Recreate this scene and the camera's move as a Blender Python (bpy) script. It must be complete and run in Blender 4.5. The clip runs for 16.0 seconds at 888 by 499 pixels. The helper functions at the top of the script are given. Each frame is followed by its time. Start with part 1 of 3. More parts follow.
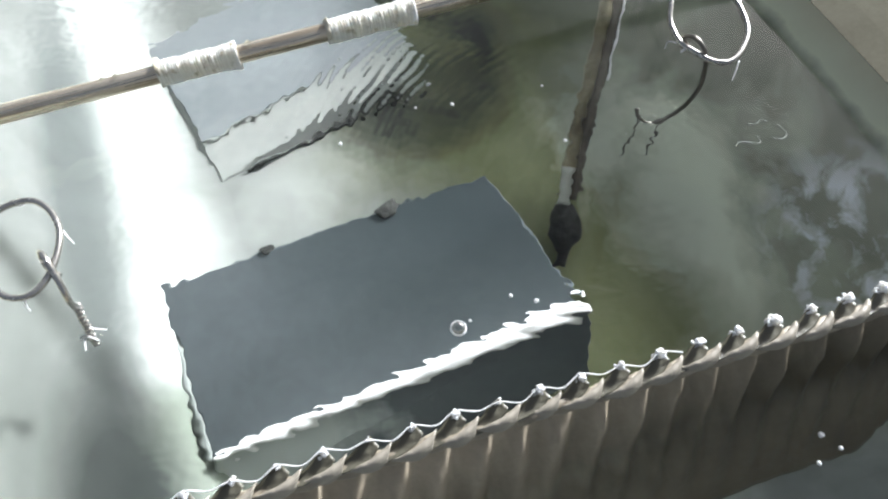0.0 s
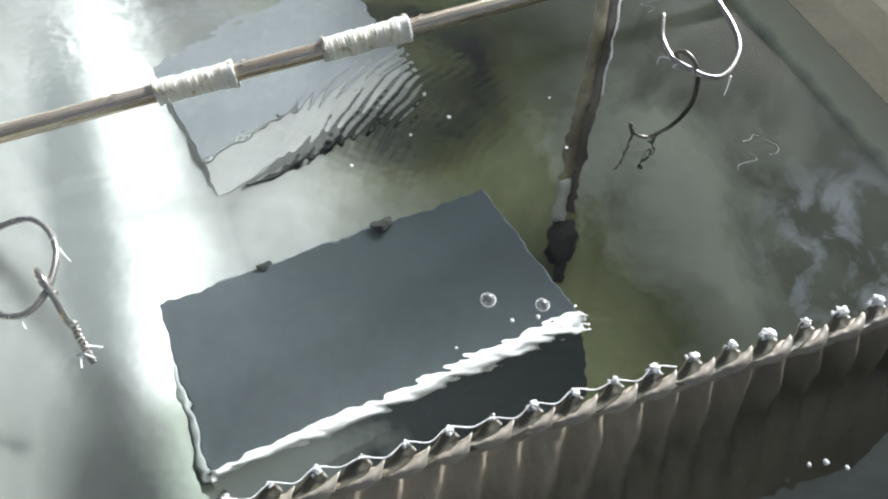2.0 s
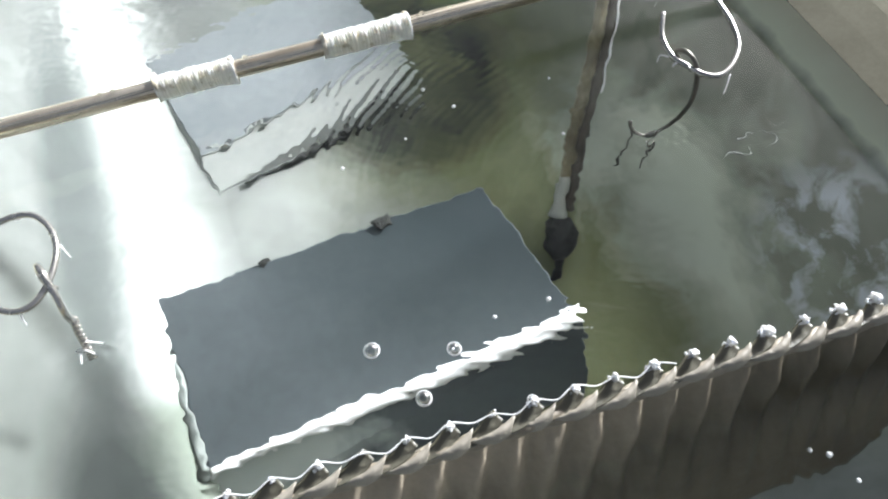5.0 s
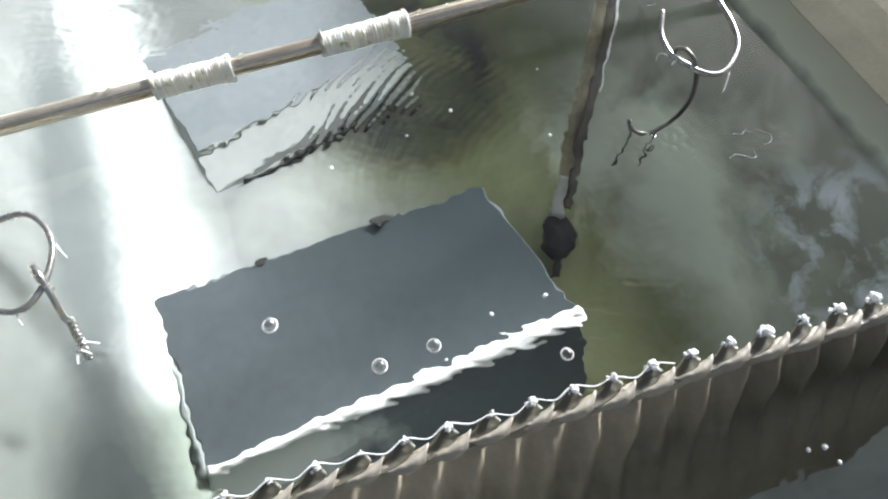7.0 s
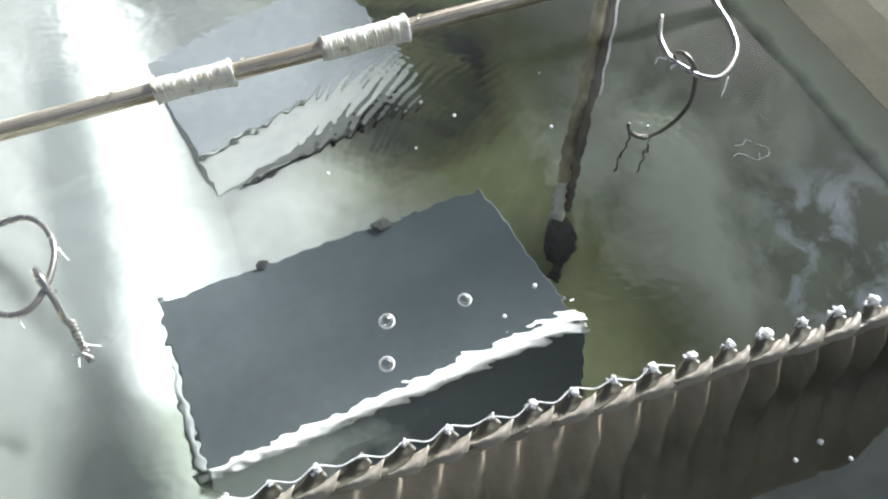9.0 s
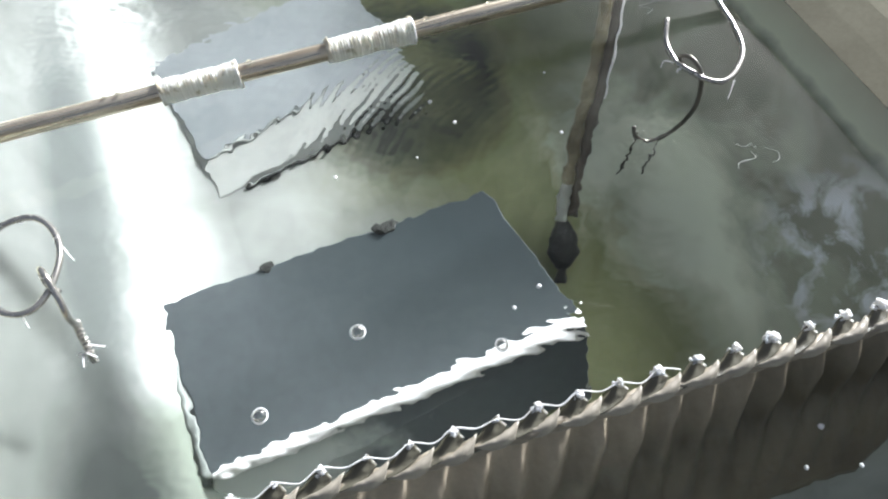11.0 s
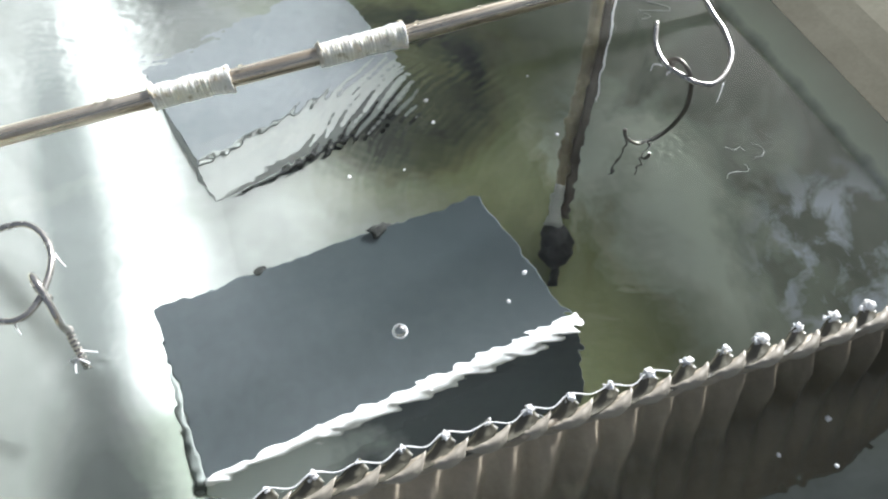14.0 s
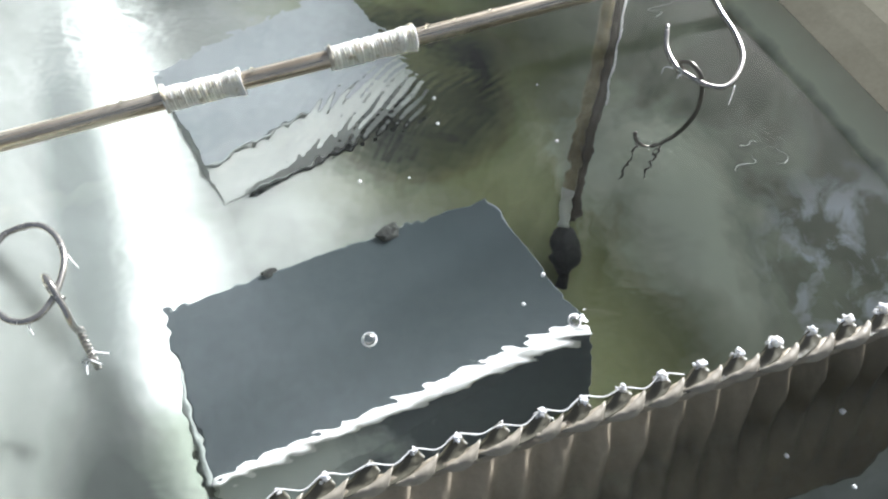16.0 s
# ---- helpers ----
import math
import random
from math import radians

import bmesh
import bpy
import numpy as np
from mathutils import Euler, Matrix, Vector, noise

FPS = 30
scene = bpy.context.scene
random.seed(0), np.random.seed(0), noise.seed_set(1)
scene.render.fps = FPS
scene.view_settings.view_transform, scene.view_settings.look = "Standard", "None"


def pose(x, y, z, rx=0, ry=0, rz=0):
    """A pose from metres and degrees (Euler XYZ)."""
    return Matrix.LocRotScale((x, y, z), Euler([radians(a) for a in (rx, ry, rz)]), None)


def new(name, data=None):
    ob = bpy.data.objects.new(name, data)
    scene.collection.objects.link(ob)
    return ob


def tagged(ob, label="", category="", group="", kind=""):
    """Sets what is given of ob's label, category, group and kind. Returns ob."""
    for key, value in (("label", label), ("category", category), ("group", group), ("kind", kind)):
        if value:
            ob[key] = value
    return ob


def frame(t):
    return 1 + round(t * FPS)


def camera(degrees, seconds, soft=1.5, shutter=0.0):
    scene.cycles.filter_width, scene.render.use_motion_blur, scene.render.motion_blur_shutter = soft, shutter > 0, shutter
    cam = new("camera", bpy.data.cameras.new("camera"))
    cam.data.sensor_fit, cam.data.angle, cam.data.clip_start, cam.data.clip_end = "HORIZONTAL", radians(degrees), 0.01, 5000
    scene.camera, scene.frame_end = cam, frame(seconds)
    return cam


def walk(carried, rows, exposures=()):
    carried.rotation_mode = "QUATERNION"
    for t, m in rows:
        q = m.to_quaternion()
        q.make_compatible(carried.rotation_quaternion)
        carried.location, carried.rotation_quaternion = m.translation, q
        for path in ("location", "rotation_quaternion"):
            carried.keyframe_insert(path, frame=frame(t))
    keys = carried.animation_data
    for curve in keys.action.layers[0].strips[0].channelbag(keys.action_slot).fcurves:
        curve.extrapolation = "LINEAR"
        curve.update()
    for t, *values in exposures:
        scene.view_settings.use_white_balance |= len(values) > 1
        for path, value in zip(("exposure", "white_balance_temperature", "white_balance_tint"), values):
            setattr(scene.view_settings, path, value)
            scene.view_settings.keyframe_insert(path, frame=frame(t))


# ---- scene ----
cam = camera(73.6, 16.0, soft=2.2)
PATH = [
    (0.0, pose(-0.00201, -0.00016, 0.19911, 26.199, 0.048, -21.519)),
    (0.5, pose(0.00010, -0.00067, 0.19933, 26.253, 0.263, -21.743)),
    (1.0, pose(0.00143, -0.00012, 0.20032, 26.706, 0.462, -21.791)),
    (1.5, pose(0.00143, -0.00047, 0.20014, 27.175, 0.375, -21.712)),
    (2.0, pose(0.00091, -0.00078, 0.20023, 27.419, 0.456, -21.712)),
    (2.5, pose(0.00095, -0.00099, 0.20150, 27.348, 0.426, -21.827)),
    (3.0, pose(0.00111, -0.00168, 0.20142, 27.472, 0.353, -21.965)),
    (3.5, pose(0.00049, -0.00135, 0.20083, 27.734, 0.331, -21.713)),
    (4.0, pose(-0.00072, -0.00111, 0.20054, 27.574, 0.239, -21.643)),
    (6.5, pose(-0.00050, -0.00033, 0.20032, 27.059, -0.064, -21.869)),
    (7.0, pose(-0.00000, -0.00000, 0.20000, 27.000, 0.000, -21.800)),
    (7.5, pose(0.00003, 0.00024, 0.19945, 27.080, 0.049, -21.761)),
    (8.0, pose(-0.00024, 0.00013, 0.19969, 27.150, 0.041, -21.818)),
    (8.5, pose(0.00001, 0.00011, 0.20066, 27.205, -0.013, -22.001)),
    (9.0, pose(-0.00028, -0.00056, 0.20063, 27.378, 0.020, -21.815)),
    (11.5, pose(-0.00166, -0.00064, 0.19986, 27.916, 0.085, -21.485)),
    (12.0, pose(-0.00164, -0.00053, 0.20033, 28.028, 0.167, -21.604)),
    (12.5, pose(-0.00004, -0.00012, 0.20061, 28.024, 0.227, -21.772)),
    (13.0, pose(-0.00034, -0.00025, 0.20056, 27.928, 0.045, -21.908)),
    (13.5, pose(-0.00020, -0.00089, 0.20034, 28.086, 0.028, -21.786)),
    (14.0, pose(0.00016, -0.00074, 0.20115, 27.861, -0.089, -21.960)),
    (14.5, pose(-0.00032, 0.00002, 0.20040, 27.858, 0.136, -21.846)),
    (15.0, pose(-0.00098, -0.00033, 0.19983, 28.207, 0.217, -21.652)),
    (15.5, pose(-0.00154, -0.00071, 0.20037, 28.180, 0.226, -21.650)),
    (16.0, pose(-0.00227, -0.00052, 0.20053, 28.316, 0.200, -21.631)),
]
walk(cam, PATH, exposures=[(t, e + 0.13, 5950, 10) for t, e in ((0.0, 0.74), (0.5, 0.54), (1.0, 0.36), (1.5, 0.42), (2.0, 0.57), (2.5, 0.72), (3.5, 0.90), (4.2, 0.86), (6.5, 0.81), (9.0, 0.81), (16.0, 0.79))])

# ---- daylight ----
SUN_TO = Vector((0.766, 0.460, 0.432)).normalized()
world = bpy.data.worlds.new("sky")
scene.world = world
world.use_nodes = True
sky = world.node_tree.nodes.new("ShaderNodeTexSky")
sky.sky_type, sky.sun_disc = "NISHITA", False
sky.dust_density, sky.air_density = 5.0, 1.0
sky.sun_elevation, sky.sun_rotation = math.asin(SUN_TO.z), math.atan2(SUN_TO.x, SUN_TO.y)
haze = world.node_tree.nodes.new("ShaderNodeHueSaturation")      # a pale, hazy sky
haze.inputs["Saturation"].default_value = 0.42
world.node_tree.links.new(sky.outputs[0], haze.inputs["Color"])
world.node_tree.links.new(haze.outputs[0], world.node_tree.nodes["Background"].inputs[0])
world.node_tree.nodes["Background"].inputs[1].default_value = 0.05
sun = new("sun", bpy.data.lights.new("sun", "SUN"))
sun.data.energy, sun.data.angle, sun.data.color = 5.0, radians(8), (1.0, 0.975, 0.94)
sun.matrix_world = Matrix.Translation((0, 0, 3)) @ SUN_TO.to_track_quat("Z", "Y").to_matrix().to_4x4()


# ---- materials ----
class Shader:
    """A small node-graph writer over one principled material."""

    def __init__(self, name, rough=0.5, metal=0.0, spec=0.5):
        self.mat = bpy.data.materials.new(name)
        self.mat.use_nodes = True
        self.nodes, self.links = self.mat.node_tree.nodes, self.mat.node_tree.links
        self.bsdf = self.nodes["Principled BSDF"]
        self.bsdf.inputs["Roughness"].default_value = rough
        self.bsdf.inputs["Metallic"].default_value = metal
        self.bsdf.inputs["Specular IOR Level"].default_value = spec
        self.coord = self.nodes.new("ShaderNodeTexCoord").outputs["Object"]

    def node(self, kind, **values):
        n = self.nodes.new(kind)
        for key, value in values.items():
            n.inputs[key].default_value = value
        return n

    def stretched(self, sx, sy, sz, turn=0.0):
        m = self.node("ShaderNodeMapping", Scale=(sx, sy, sz), Rotation=(0, 0, turn))
        self.links.new(self.coord, m.inputs["Vector"])
        return m.outputs[0]

    def noise(self, scale, detail=4.0, rough=0.6, where=None, warp=0.0):
        n = self.node("ShaderNodeTexNoise", Scale=scale, Detail=detail, Roughness=rough, Distortion=warp)
        self.links.new(where or self.coord, n.inputs["Vector"])
        return n.outputs["Fac"]

    def ramp(self, value, *stops):
        r = self.nodes.new("ShaderNodeValToRGB")
        while len(r.color_ramp.elements) < len(stops):
            r.color_ramp.elements.new(0.5)
        for e, (at, c) in zip(r.color_ramp.elements, stops):
            e.position, e.color = at, (*c, 1) if isinstance(c, tuple) else (c, c, c, 1)
        self.links.new(value, r.inputs[0])
        return r.outputs[0]

    def mix(self, factor, a, b, blend="MIX"):
        m = self.nodes.new("ShaderNodeMix")
        m.data_type, m.blend_type = "RGBA", blend
        for socket, value in ((m.inputs[0], factor), (m.inputs[6], a), (m.inputs[7], b)):
            if isinstance(value, (int, float)):
                socket.default_value = value
            elif isinstance(value, tuple):
                socket.default_value = (*value, 1)
            else:
                self.links.new(value, socket)
        return m.outputs[2]

    def colour(self, value):
        if isinstance(value, tuple):
            self.bsdf.inputs["Base Color"].default_value = (*value, 1)
        else:
            self.links.new(value, self.bsdf.inputs["Base Color"])
        return self

    def rough(self, value):
        self.links.new(value, self.bsdf.inputs["Roughness"])
        return self

    def bump(self, value, strength=0.3, depth=0.001):
        b = self.node("ShaderNodeBump", Strength=strength, Distance=depth)
        self.links.new(value, b.inputs["Height"])
        self.links.new(b.outputs[0], self.bsdf.inputs["Normal"])
        return self


BLOCK_SHADE = (0.068, 0.243, -0.10)                   # the middle of the shade painted beside the low block
GLARE = (-0.022, 0.176, -0.10)                       # and of the pale glare painted between the two blocks


def tub_steel():
    """Satin sheet steel, cloudy; glare, sky reflections and olive shade are painted into its colour."""
    s = Shader("cloudy_tub_steel_painted_light", 0.42, 0.6)
    cloud = s.noise(8, 5, 0.6, warp=0.7)
    fine, scum = s.noise(70, 5, 0.65), s.noise(52, 5, 0.6, warp=0.5)
    clean = s.ramp(cloud, (0.3, (0.22, 0.230, 0.215)), (0.5, (0.275, 0.286, 0.273)), (0.72, (0.34, 0.353, 0.34)))
    shade_olive = s.ramp(cloud, (0.3, (0.145, 0.155, 0.062)), (0.5, (0.210, 0.226, 0.120)), (0.72, (0.29, 0.312, 0.190)))
    side = s.nodes.new("ShaderNodeSeparateXYZ")
    s.links.new(s.coord, side.inputs[0])
    edge = s.node("ShaderNodeMath")
    edge.operation = "MULTIPLY_ADD"
    s.links.new(s.noise(14, 4, 0.6, warp=0.5), edge.inputs[0])
    edge.inputs[1].default_value = 0.12
    s.links.new(side.outputs["X"], edge.inputs[2])
    near = s.node("ShaderNodeMapRange")
    near.inputs["From Min"].default_value, near.inputs["From Max"].default_value = -0.035, 0.030
    s.links.new(side.outputs["Y"], near.inputs["Value"])
    shade_mask = s.mix(1.0, s.ramp(edge.outputs[0], (0.05, 0.0), (0.14, 1.0), (0.19, 1.0), (0.26, 0.4)), near.outputs["Result"], "MULTIPLY")
    base = s.mix(shade_mask, clean, shade_olive)
    base = s.mix(0.2, base, s.ramp(fine, (0.35, 0.35), (0.65, 1.0)), "MULTIPLY")
    foot_gleam = s.ramp(edge.outputs[0], (0.180, 0.0), (0.217, 0.78), (0.230, 0.78), (0.262, 0.0))
    far = s.node("ShaderNodeMapRange")
    far.inputs["From Min"].default_value, far.inputs["From Max"].default_value = 0.0, 0.05
    s.links.new(side.outputs["Y"], far.inputs["Value"])
    back = s.node("ShaderNodeMapRange")
    back.inputs["From Min"].default_value, back.inputs["From Max"].default_value = 0.215, 0.150
    s.links.new(side.outputs["Y"], back.inputs["Value"])
    foot_gleam = s.mix(1.0, s.mix(1.0, foot_gleam, far.outputs["Result"], "MULTIPLY"), back.outputs["Result"], "MULTIPLY")
    base = s.mix(foot_gleam, base, (0.72, 0.76, 0.65))
    lip_height = s.node("ShaderNodeMath")
    lip_height.operation = "MULTIPLY_ADD"
    s.links.new(s.noise(60, 3, 0.6), lip_height.inputs[0])
    lip_height.inputs[1].default_value = 0.006
    s.links.new(side.outputs["Z"], lip_height.inputs[2])
    pale_lip = s.node("ShaderNodeMapRange")
    pale_lip.inputs["From Min"].default_value, pale_lip.inputs["From Max"].default_value = 0.001, 0.006
    s.links.new(lip_height.outputs[0], pale_lip.inputs["Value"])
    base = s.mix(pale_lip.outputs["Result"], base, (0.78, 0.81, 0.62))
    tan_lip = s.node("ShaderNodeMapRange")
    tan_lip.inputs["From Min"].default_value, tan_lip.inputs["From Max"].default_value = 0.006, 0.016
    s.links.new(lip_height.outputs[0], tan_lip.inputs["Value"])
    base = s.mix(tan_lip.outputs["Result"], base, (0.66, 0.63, 0.46))
    wall_shade_at = s.node("ShaderNodeMapping", Location=(0.1075 * 23, -0.015 * 8.5, 0.055 * 23), Scale=(23, 8.5, 23))
    s.links.new(s.coord, wall_shade_at.inputs["Vector"])
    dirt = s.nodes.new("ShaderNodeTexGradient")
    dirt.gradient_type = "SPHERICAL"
    s.links.new(wall_shade_at.outputs[0], dirt.inputs["Vector"])
    wall_shade = s.mix(1.0, s.ramp(dirt.outputs["Fac"], (0.0, 0.0), (0.42, 1.0)), s.ramp(s.noise(16, 2, 0.5), (0.3, 0.8), (0.6, 1.0)), "MULTIPLY")
    dimming_at = s.node("ShaderNodeMapping", Location=(0.125 * 12, -0.015 * 6, 0.02 * 12), Scale=(12, 6, 12))
    s.links.new(s.coord, dimming_at.inputs["Vector"])
    dimming = s.nodes.new("ShaderNodeTexGradient")
    dimming.gradient_type = "SPHERICAL"
    s.links.new(dimming_at.outputs[0], dimming.inputs["Vector"])
    base = s.mix(s.ramp(dimming.outputs["Fac"], (0.0, 0.0), (0.55, 0.62)), base, (0.105, 0.118, 0.098))
    glare_edge_at = s.node("ShaderNodeMapping", Location=(0.1065 * 48, -0.205 * 7, 0.058 * 34), Scale=(48, 7, 34))
    s.links.new(s.coord, glare_edge_at.inputs["Vector"])
    glare_edge = s.nodes.new("ShaderNodeTexGradient")
    glare_edge.gradient_type = "SPHERICAL"
    s.links.new(glare_edge_at.outputs[0], glare_edge.inputs["Vector"])
    base = s.mix(s.ramp(glare_edge.outputs["Fac"], (0.0, 0.0), (0.5, 0.75)), base, (0.10, 0.113, 0.108))
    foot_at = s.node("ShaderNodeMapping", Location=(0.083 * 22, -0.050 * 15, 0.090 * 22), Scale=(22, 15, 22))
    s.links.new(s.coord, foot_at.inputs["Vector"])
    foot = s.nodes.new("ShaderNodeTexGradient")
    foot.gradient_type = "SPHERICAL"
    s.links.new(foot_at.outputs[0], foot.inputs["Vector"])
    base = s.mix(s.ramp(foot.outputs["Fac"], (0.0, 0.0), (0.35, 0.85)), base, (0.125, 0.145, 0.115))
    base = s.mix(wall_shade, base, (0.024, 0.029, 0.027))
    glare_at = s.node("ShaderNodeMapping", Location=(-GLARE[0] * 15, -GLARE[1] * 20, -GLARE[2] * 15), Scale=(15, 20, 15))
    s.links.new(s.coord, glare_at.inputs["Vector"])
    drift = s.nodes.new("ShaderNodeTexGradient")
    drift.gradient_type = "SPHERICAL"
    s.links.new(glare_at.outputs[0], drift.inputs["Vector"])
    glare_patch = s.mix(1.0, s.ramp(drift.outputs["Fac"], (0.05, 0.0), (0.7, 0.6)), s.ramp(s.noise(26, 4, 0.6, warp=0.4), (0.3, 0.5), (0.6, 1.0)), "MULTIPLY")
    base = s.mix(glare_patch, base, (0.50, 0.52, 0.49))
    block_shade_at = s.node("ShaderNodeMapping", Location=(-BLOCK_SHADE[0] * 13, -BLOCK_SHADE[1] * 13, -BLOCK_SHADE[2] * 13), Scale=(13, 13, 13))
    s.links.new(s.coord, block_shade_at.inputs["Vector"])
    shade_ball = s.nodes.new("ShaderNodeTexGradient")
    shade_ball.gradient_type = "SPHERICAL"
    s.links.new(block_shade_at.outputs[0], shade_ball.inputs["Vector"])
    block_shade = s.mix(1.0, s.ramp(shade_ball.outputs["Fac"], (0.03, 0.0), (0.34, 1.0)), s.ramp(s.noise(22, 4, 0.6, warp=0.4), (0.34, 0.35), (0.6, 1.0)), "MULTIPLY")
    base = s.mix(block_shade, base, (0.028, 0.031, 0.025))
    sky_patch_at = s.node("ShaderNodeMapping", Location=(-0.217 * 16, -0.036 * 16, 0.045 * 16), Scale=(16, 16, 16))
    s.links.new(s.coord, sky_patch_at.inputs["Vector"])
    ball = s.nodes.new("ShaderNodeTexGradient")
    ball.gradient_type = "SPHERICAL"
    s.links.new(sky_patch_at.outputs[0], ball.inputs["Vector"])
    patch = s.mix(1.0, s.ramp(ball.outputs["Fac"], (0.05, 0.0), (0.45, 1.0)), s.ramp(scum, (0.46, 0.0), (0.60, 0.95)), "MULTIPLY")
    s.colour(s.mix(patch, base, (0.72, 0.75, 0.82)))
    s.rough(s.ramp(cloud, (0.3, 0.72), (0.7, 0.50)))
    return s.bump(fine, 0.08, 0.0006).mat


def slate_block():
    """Slate-grey block; its dark far corner and lit front and side are painted in."""
    s = Shader("slate_grey_block", 0.42)
    big, small = s.noise(18, 4, 0.6), s.noise(160, 5, 0.65)
    c = s.ramp(big, (0.3, (0.098, 0.114, 0.121)), (0.7, (0.128, 0.146, 0.154)))
    c = s.mix(0.18, c, s.ramp(small, (0.35, 0.4), (0.65, 1.0)), "MULTIPLY")
    dimming_at = s.node("ShaderNodeMapping", Location=(-0.085 * 7, -0.150 * 8, -0.042 * 7), Scale=(7, 8, 7))
    s.links.new(s.coord, dimming_at.inputs["Vector"])
    dimming = s.nodes.new("ShaderNodeTexGradient")
    dimming.gradient_type = "SPHERICAL"
    s.links.new(dimming_at.outputs[0], dimming.inputs["Vector"])
    c = s.mix(s.ramp(dimming.outputs["Fac"], (0.0, 0.0), (0.7, 0.88)), c, (0.036, 0.050, 0.054))
    side = s.nodes.new("ShaderNodeSeparateXYZ")
    s.links.new(s.coord, side.inputs[0])
    front, left = s.node("ShaderNodeMapRange"), s.node("ShaderNodeMapRange")
    front.inputs["From Min"].default_value, front.inputs["From Max"].default_value = 0.0640, 0.0622
    s.links.new(side.outputs["Y"], front.inputs["Value"])
    edge = s.node("ShaderNodeMath")
    edge.operation = "MULTIPLY_ADD"
    s.links.new(s.noise(60, 4, 0.6), edge.inputs[0])
    edge.inputs[1].default_value = 0.09
    s.links.new(side.outputs["X"], edge.inputs[2])
    left.inputs["From Min"].default_value, left.inputs["From Max"].default_value = 0.050, 0.010
    s.links.new(edge.outputs[0], left.inputs["Value"])
    c = s.mix(s.mix(1.0, front.outputs["Result"], left.outputs["Result"], "MULTIPLY"), c, (0.46, 0.50, 0.48))
    end = s.node("ShaderNodeMapRange")
    end.inputs["From Min"].default_value, end.inputs["From Max"].default_value = -0.0765, -0.0785
    s.links.new(side.outputs["X"], end.inputs["Value"])
    low = s.node("ShaderNodeMapRange")
    low.inputs["From Min"].default_value, low.inputs["From Max"].default_value = 0.0138, 0.0125
    s.links.new(side.outputs["Z"], low.inputs["Value"])
    s.colour(s.mix(s.mix(1.0, end.outputs["Result"], low.outputs["Result"], "MULTIPLY"), c, (0.46, 0.50, 0.46)))
    return s.bump(small, 0.06, 0.0003).mat


def block_grey(name, a, b, rough, metal=0.0):
    s = Shader(name, rough, metal)
    big, small = s.noise(18, 4, 0.6), s.noise(160, 5, 0.65)
    c = s.ramp(big, (0.3, a), (0.7, b))
    s.colour(s.mix(0.18, c, s.ramp(small, (0.35, 0.4), (0.65, 1.0)), "MULTIPLY"))
    return s.bump(small, 0.06, 0.0003).mat


def bright_metal(name, base, rough, along=(20, 900, 900), painted_reflection=0.0, metal=1.0):
    s = Shader(name, rough, metal)
    grain = s.noise(1.0, 3, 0.6, s.stretched(*along))
    worn = s.mix(0.35, base, s.ramp(s.noise(90, 5, 0.7), (0.3, 0.45), (0.7, 1.0)), "MULTIPLY")
    lines = s.noise(1.0, 2, 0.5, s.stretched(4, 420, 420))
    s.colour(s.mix(painted_reflection, worn, s.ramp(lines, (0.40, (0.34, 0.27, 0.19)), (0.56, (1.0, 1.0, 1.0))), "MULTIPLY"))
    s.rough(s.ramp(grain, (0.3, max(rough - 0.08, 0.04)), (0.7, rough + 0.12)))
    return s.bump(grain, 0.12, 0.0002).mat


def tape_white():
    s = Shader("white_sealing_tape", 0.5)
    wear = s.noise(260, 5, 0.7)
    s.colour(s.mix(s.ramp(wear, (0.56, 0.0), (0.66, 0.8)), (0.95, 0.915, 0.82), (0.42, 0.36, 0.2)))
    return s.bump(s.noise(420, 4, 0.7), 0.5, 0.0006).mat


def strip_tan(name, low, high, rough, spec=0.5, relief=0.55):
    s = Shader(name, rough, 0.0, spec)
    big, small = s.noise(40, 4, 0.6), s.noise(500, 4, 0.65)
    c = s.ramp(big, (0.3, low), (0.7, high))
    s.colour(s.mix(0.25, c, s.ramp(small, (0.3, 0.5), (0.7, 1.0)), "MULTIPLY"))
    return s.bump(s.noise(260, 5, 0.7, warp=0.8), relief, 0.0006).mat


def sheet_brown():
    """Brown sheet, pale near the top; its dark olive shade from the waterline down is painted."""
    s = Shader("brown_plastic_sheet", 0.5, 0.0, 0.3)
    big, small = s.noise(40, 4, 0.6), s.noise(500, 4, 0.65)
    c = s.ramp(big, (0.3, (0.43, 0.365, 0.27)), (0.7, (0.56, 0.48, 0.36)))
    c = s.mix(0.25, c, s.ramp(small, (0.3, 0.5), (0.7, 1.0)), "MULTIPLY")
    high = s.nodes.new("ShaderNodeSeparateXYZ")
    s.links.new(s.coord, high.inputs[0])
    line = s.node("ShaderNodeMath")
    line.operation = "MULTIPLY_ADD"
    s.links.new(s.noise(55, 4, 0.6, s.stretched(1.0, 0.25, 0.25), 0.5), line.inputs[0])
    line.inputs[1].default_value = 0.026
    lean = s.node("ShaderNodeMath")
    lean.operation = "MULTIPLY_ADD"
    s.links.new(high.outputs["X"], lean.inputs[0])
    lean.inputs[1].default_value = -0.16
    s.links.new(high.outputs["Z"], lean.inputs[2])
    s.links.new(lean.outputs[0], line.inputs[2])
    shade_mask = s.node("ShaderNodeMapRange")
    shade_mask.inputs["From Min"].default_value, shade_mask.inputs["From Max"].default_value = 0.024, -0.004
    s.links.new(line.outputs[0], shade_mask.inputs["Value"])
    s.colour(s.mix(shade_mask.outputs["Result"], c, s.ramp(big, (0.3, (0.070, 0.058, 0.035)), (0.7, (0.118, 0.100, 0.062)))))
    return s.bump(s.noise(260, 5, 0.7, warp=0.8), 0.5, 0.0006).mat


def tube_brown(name, low, mid, high):
    s = Shader(name, 0.45)
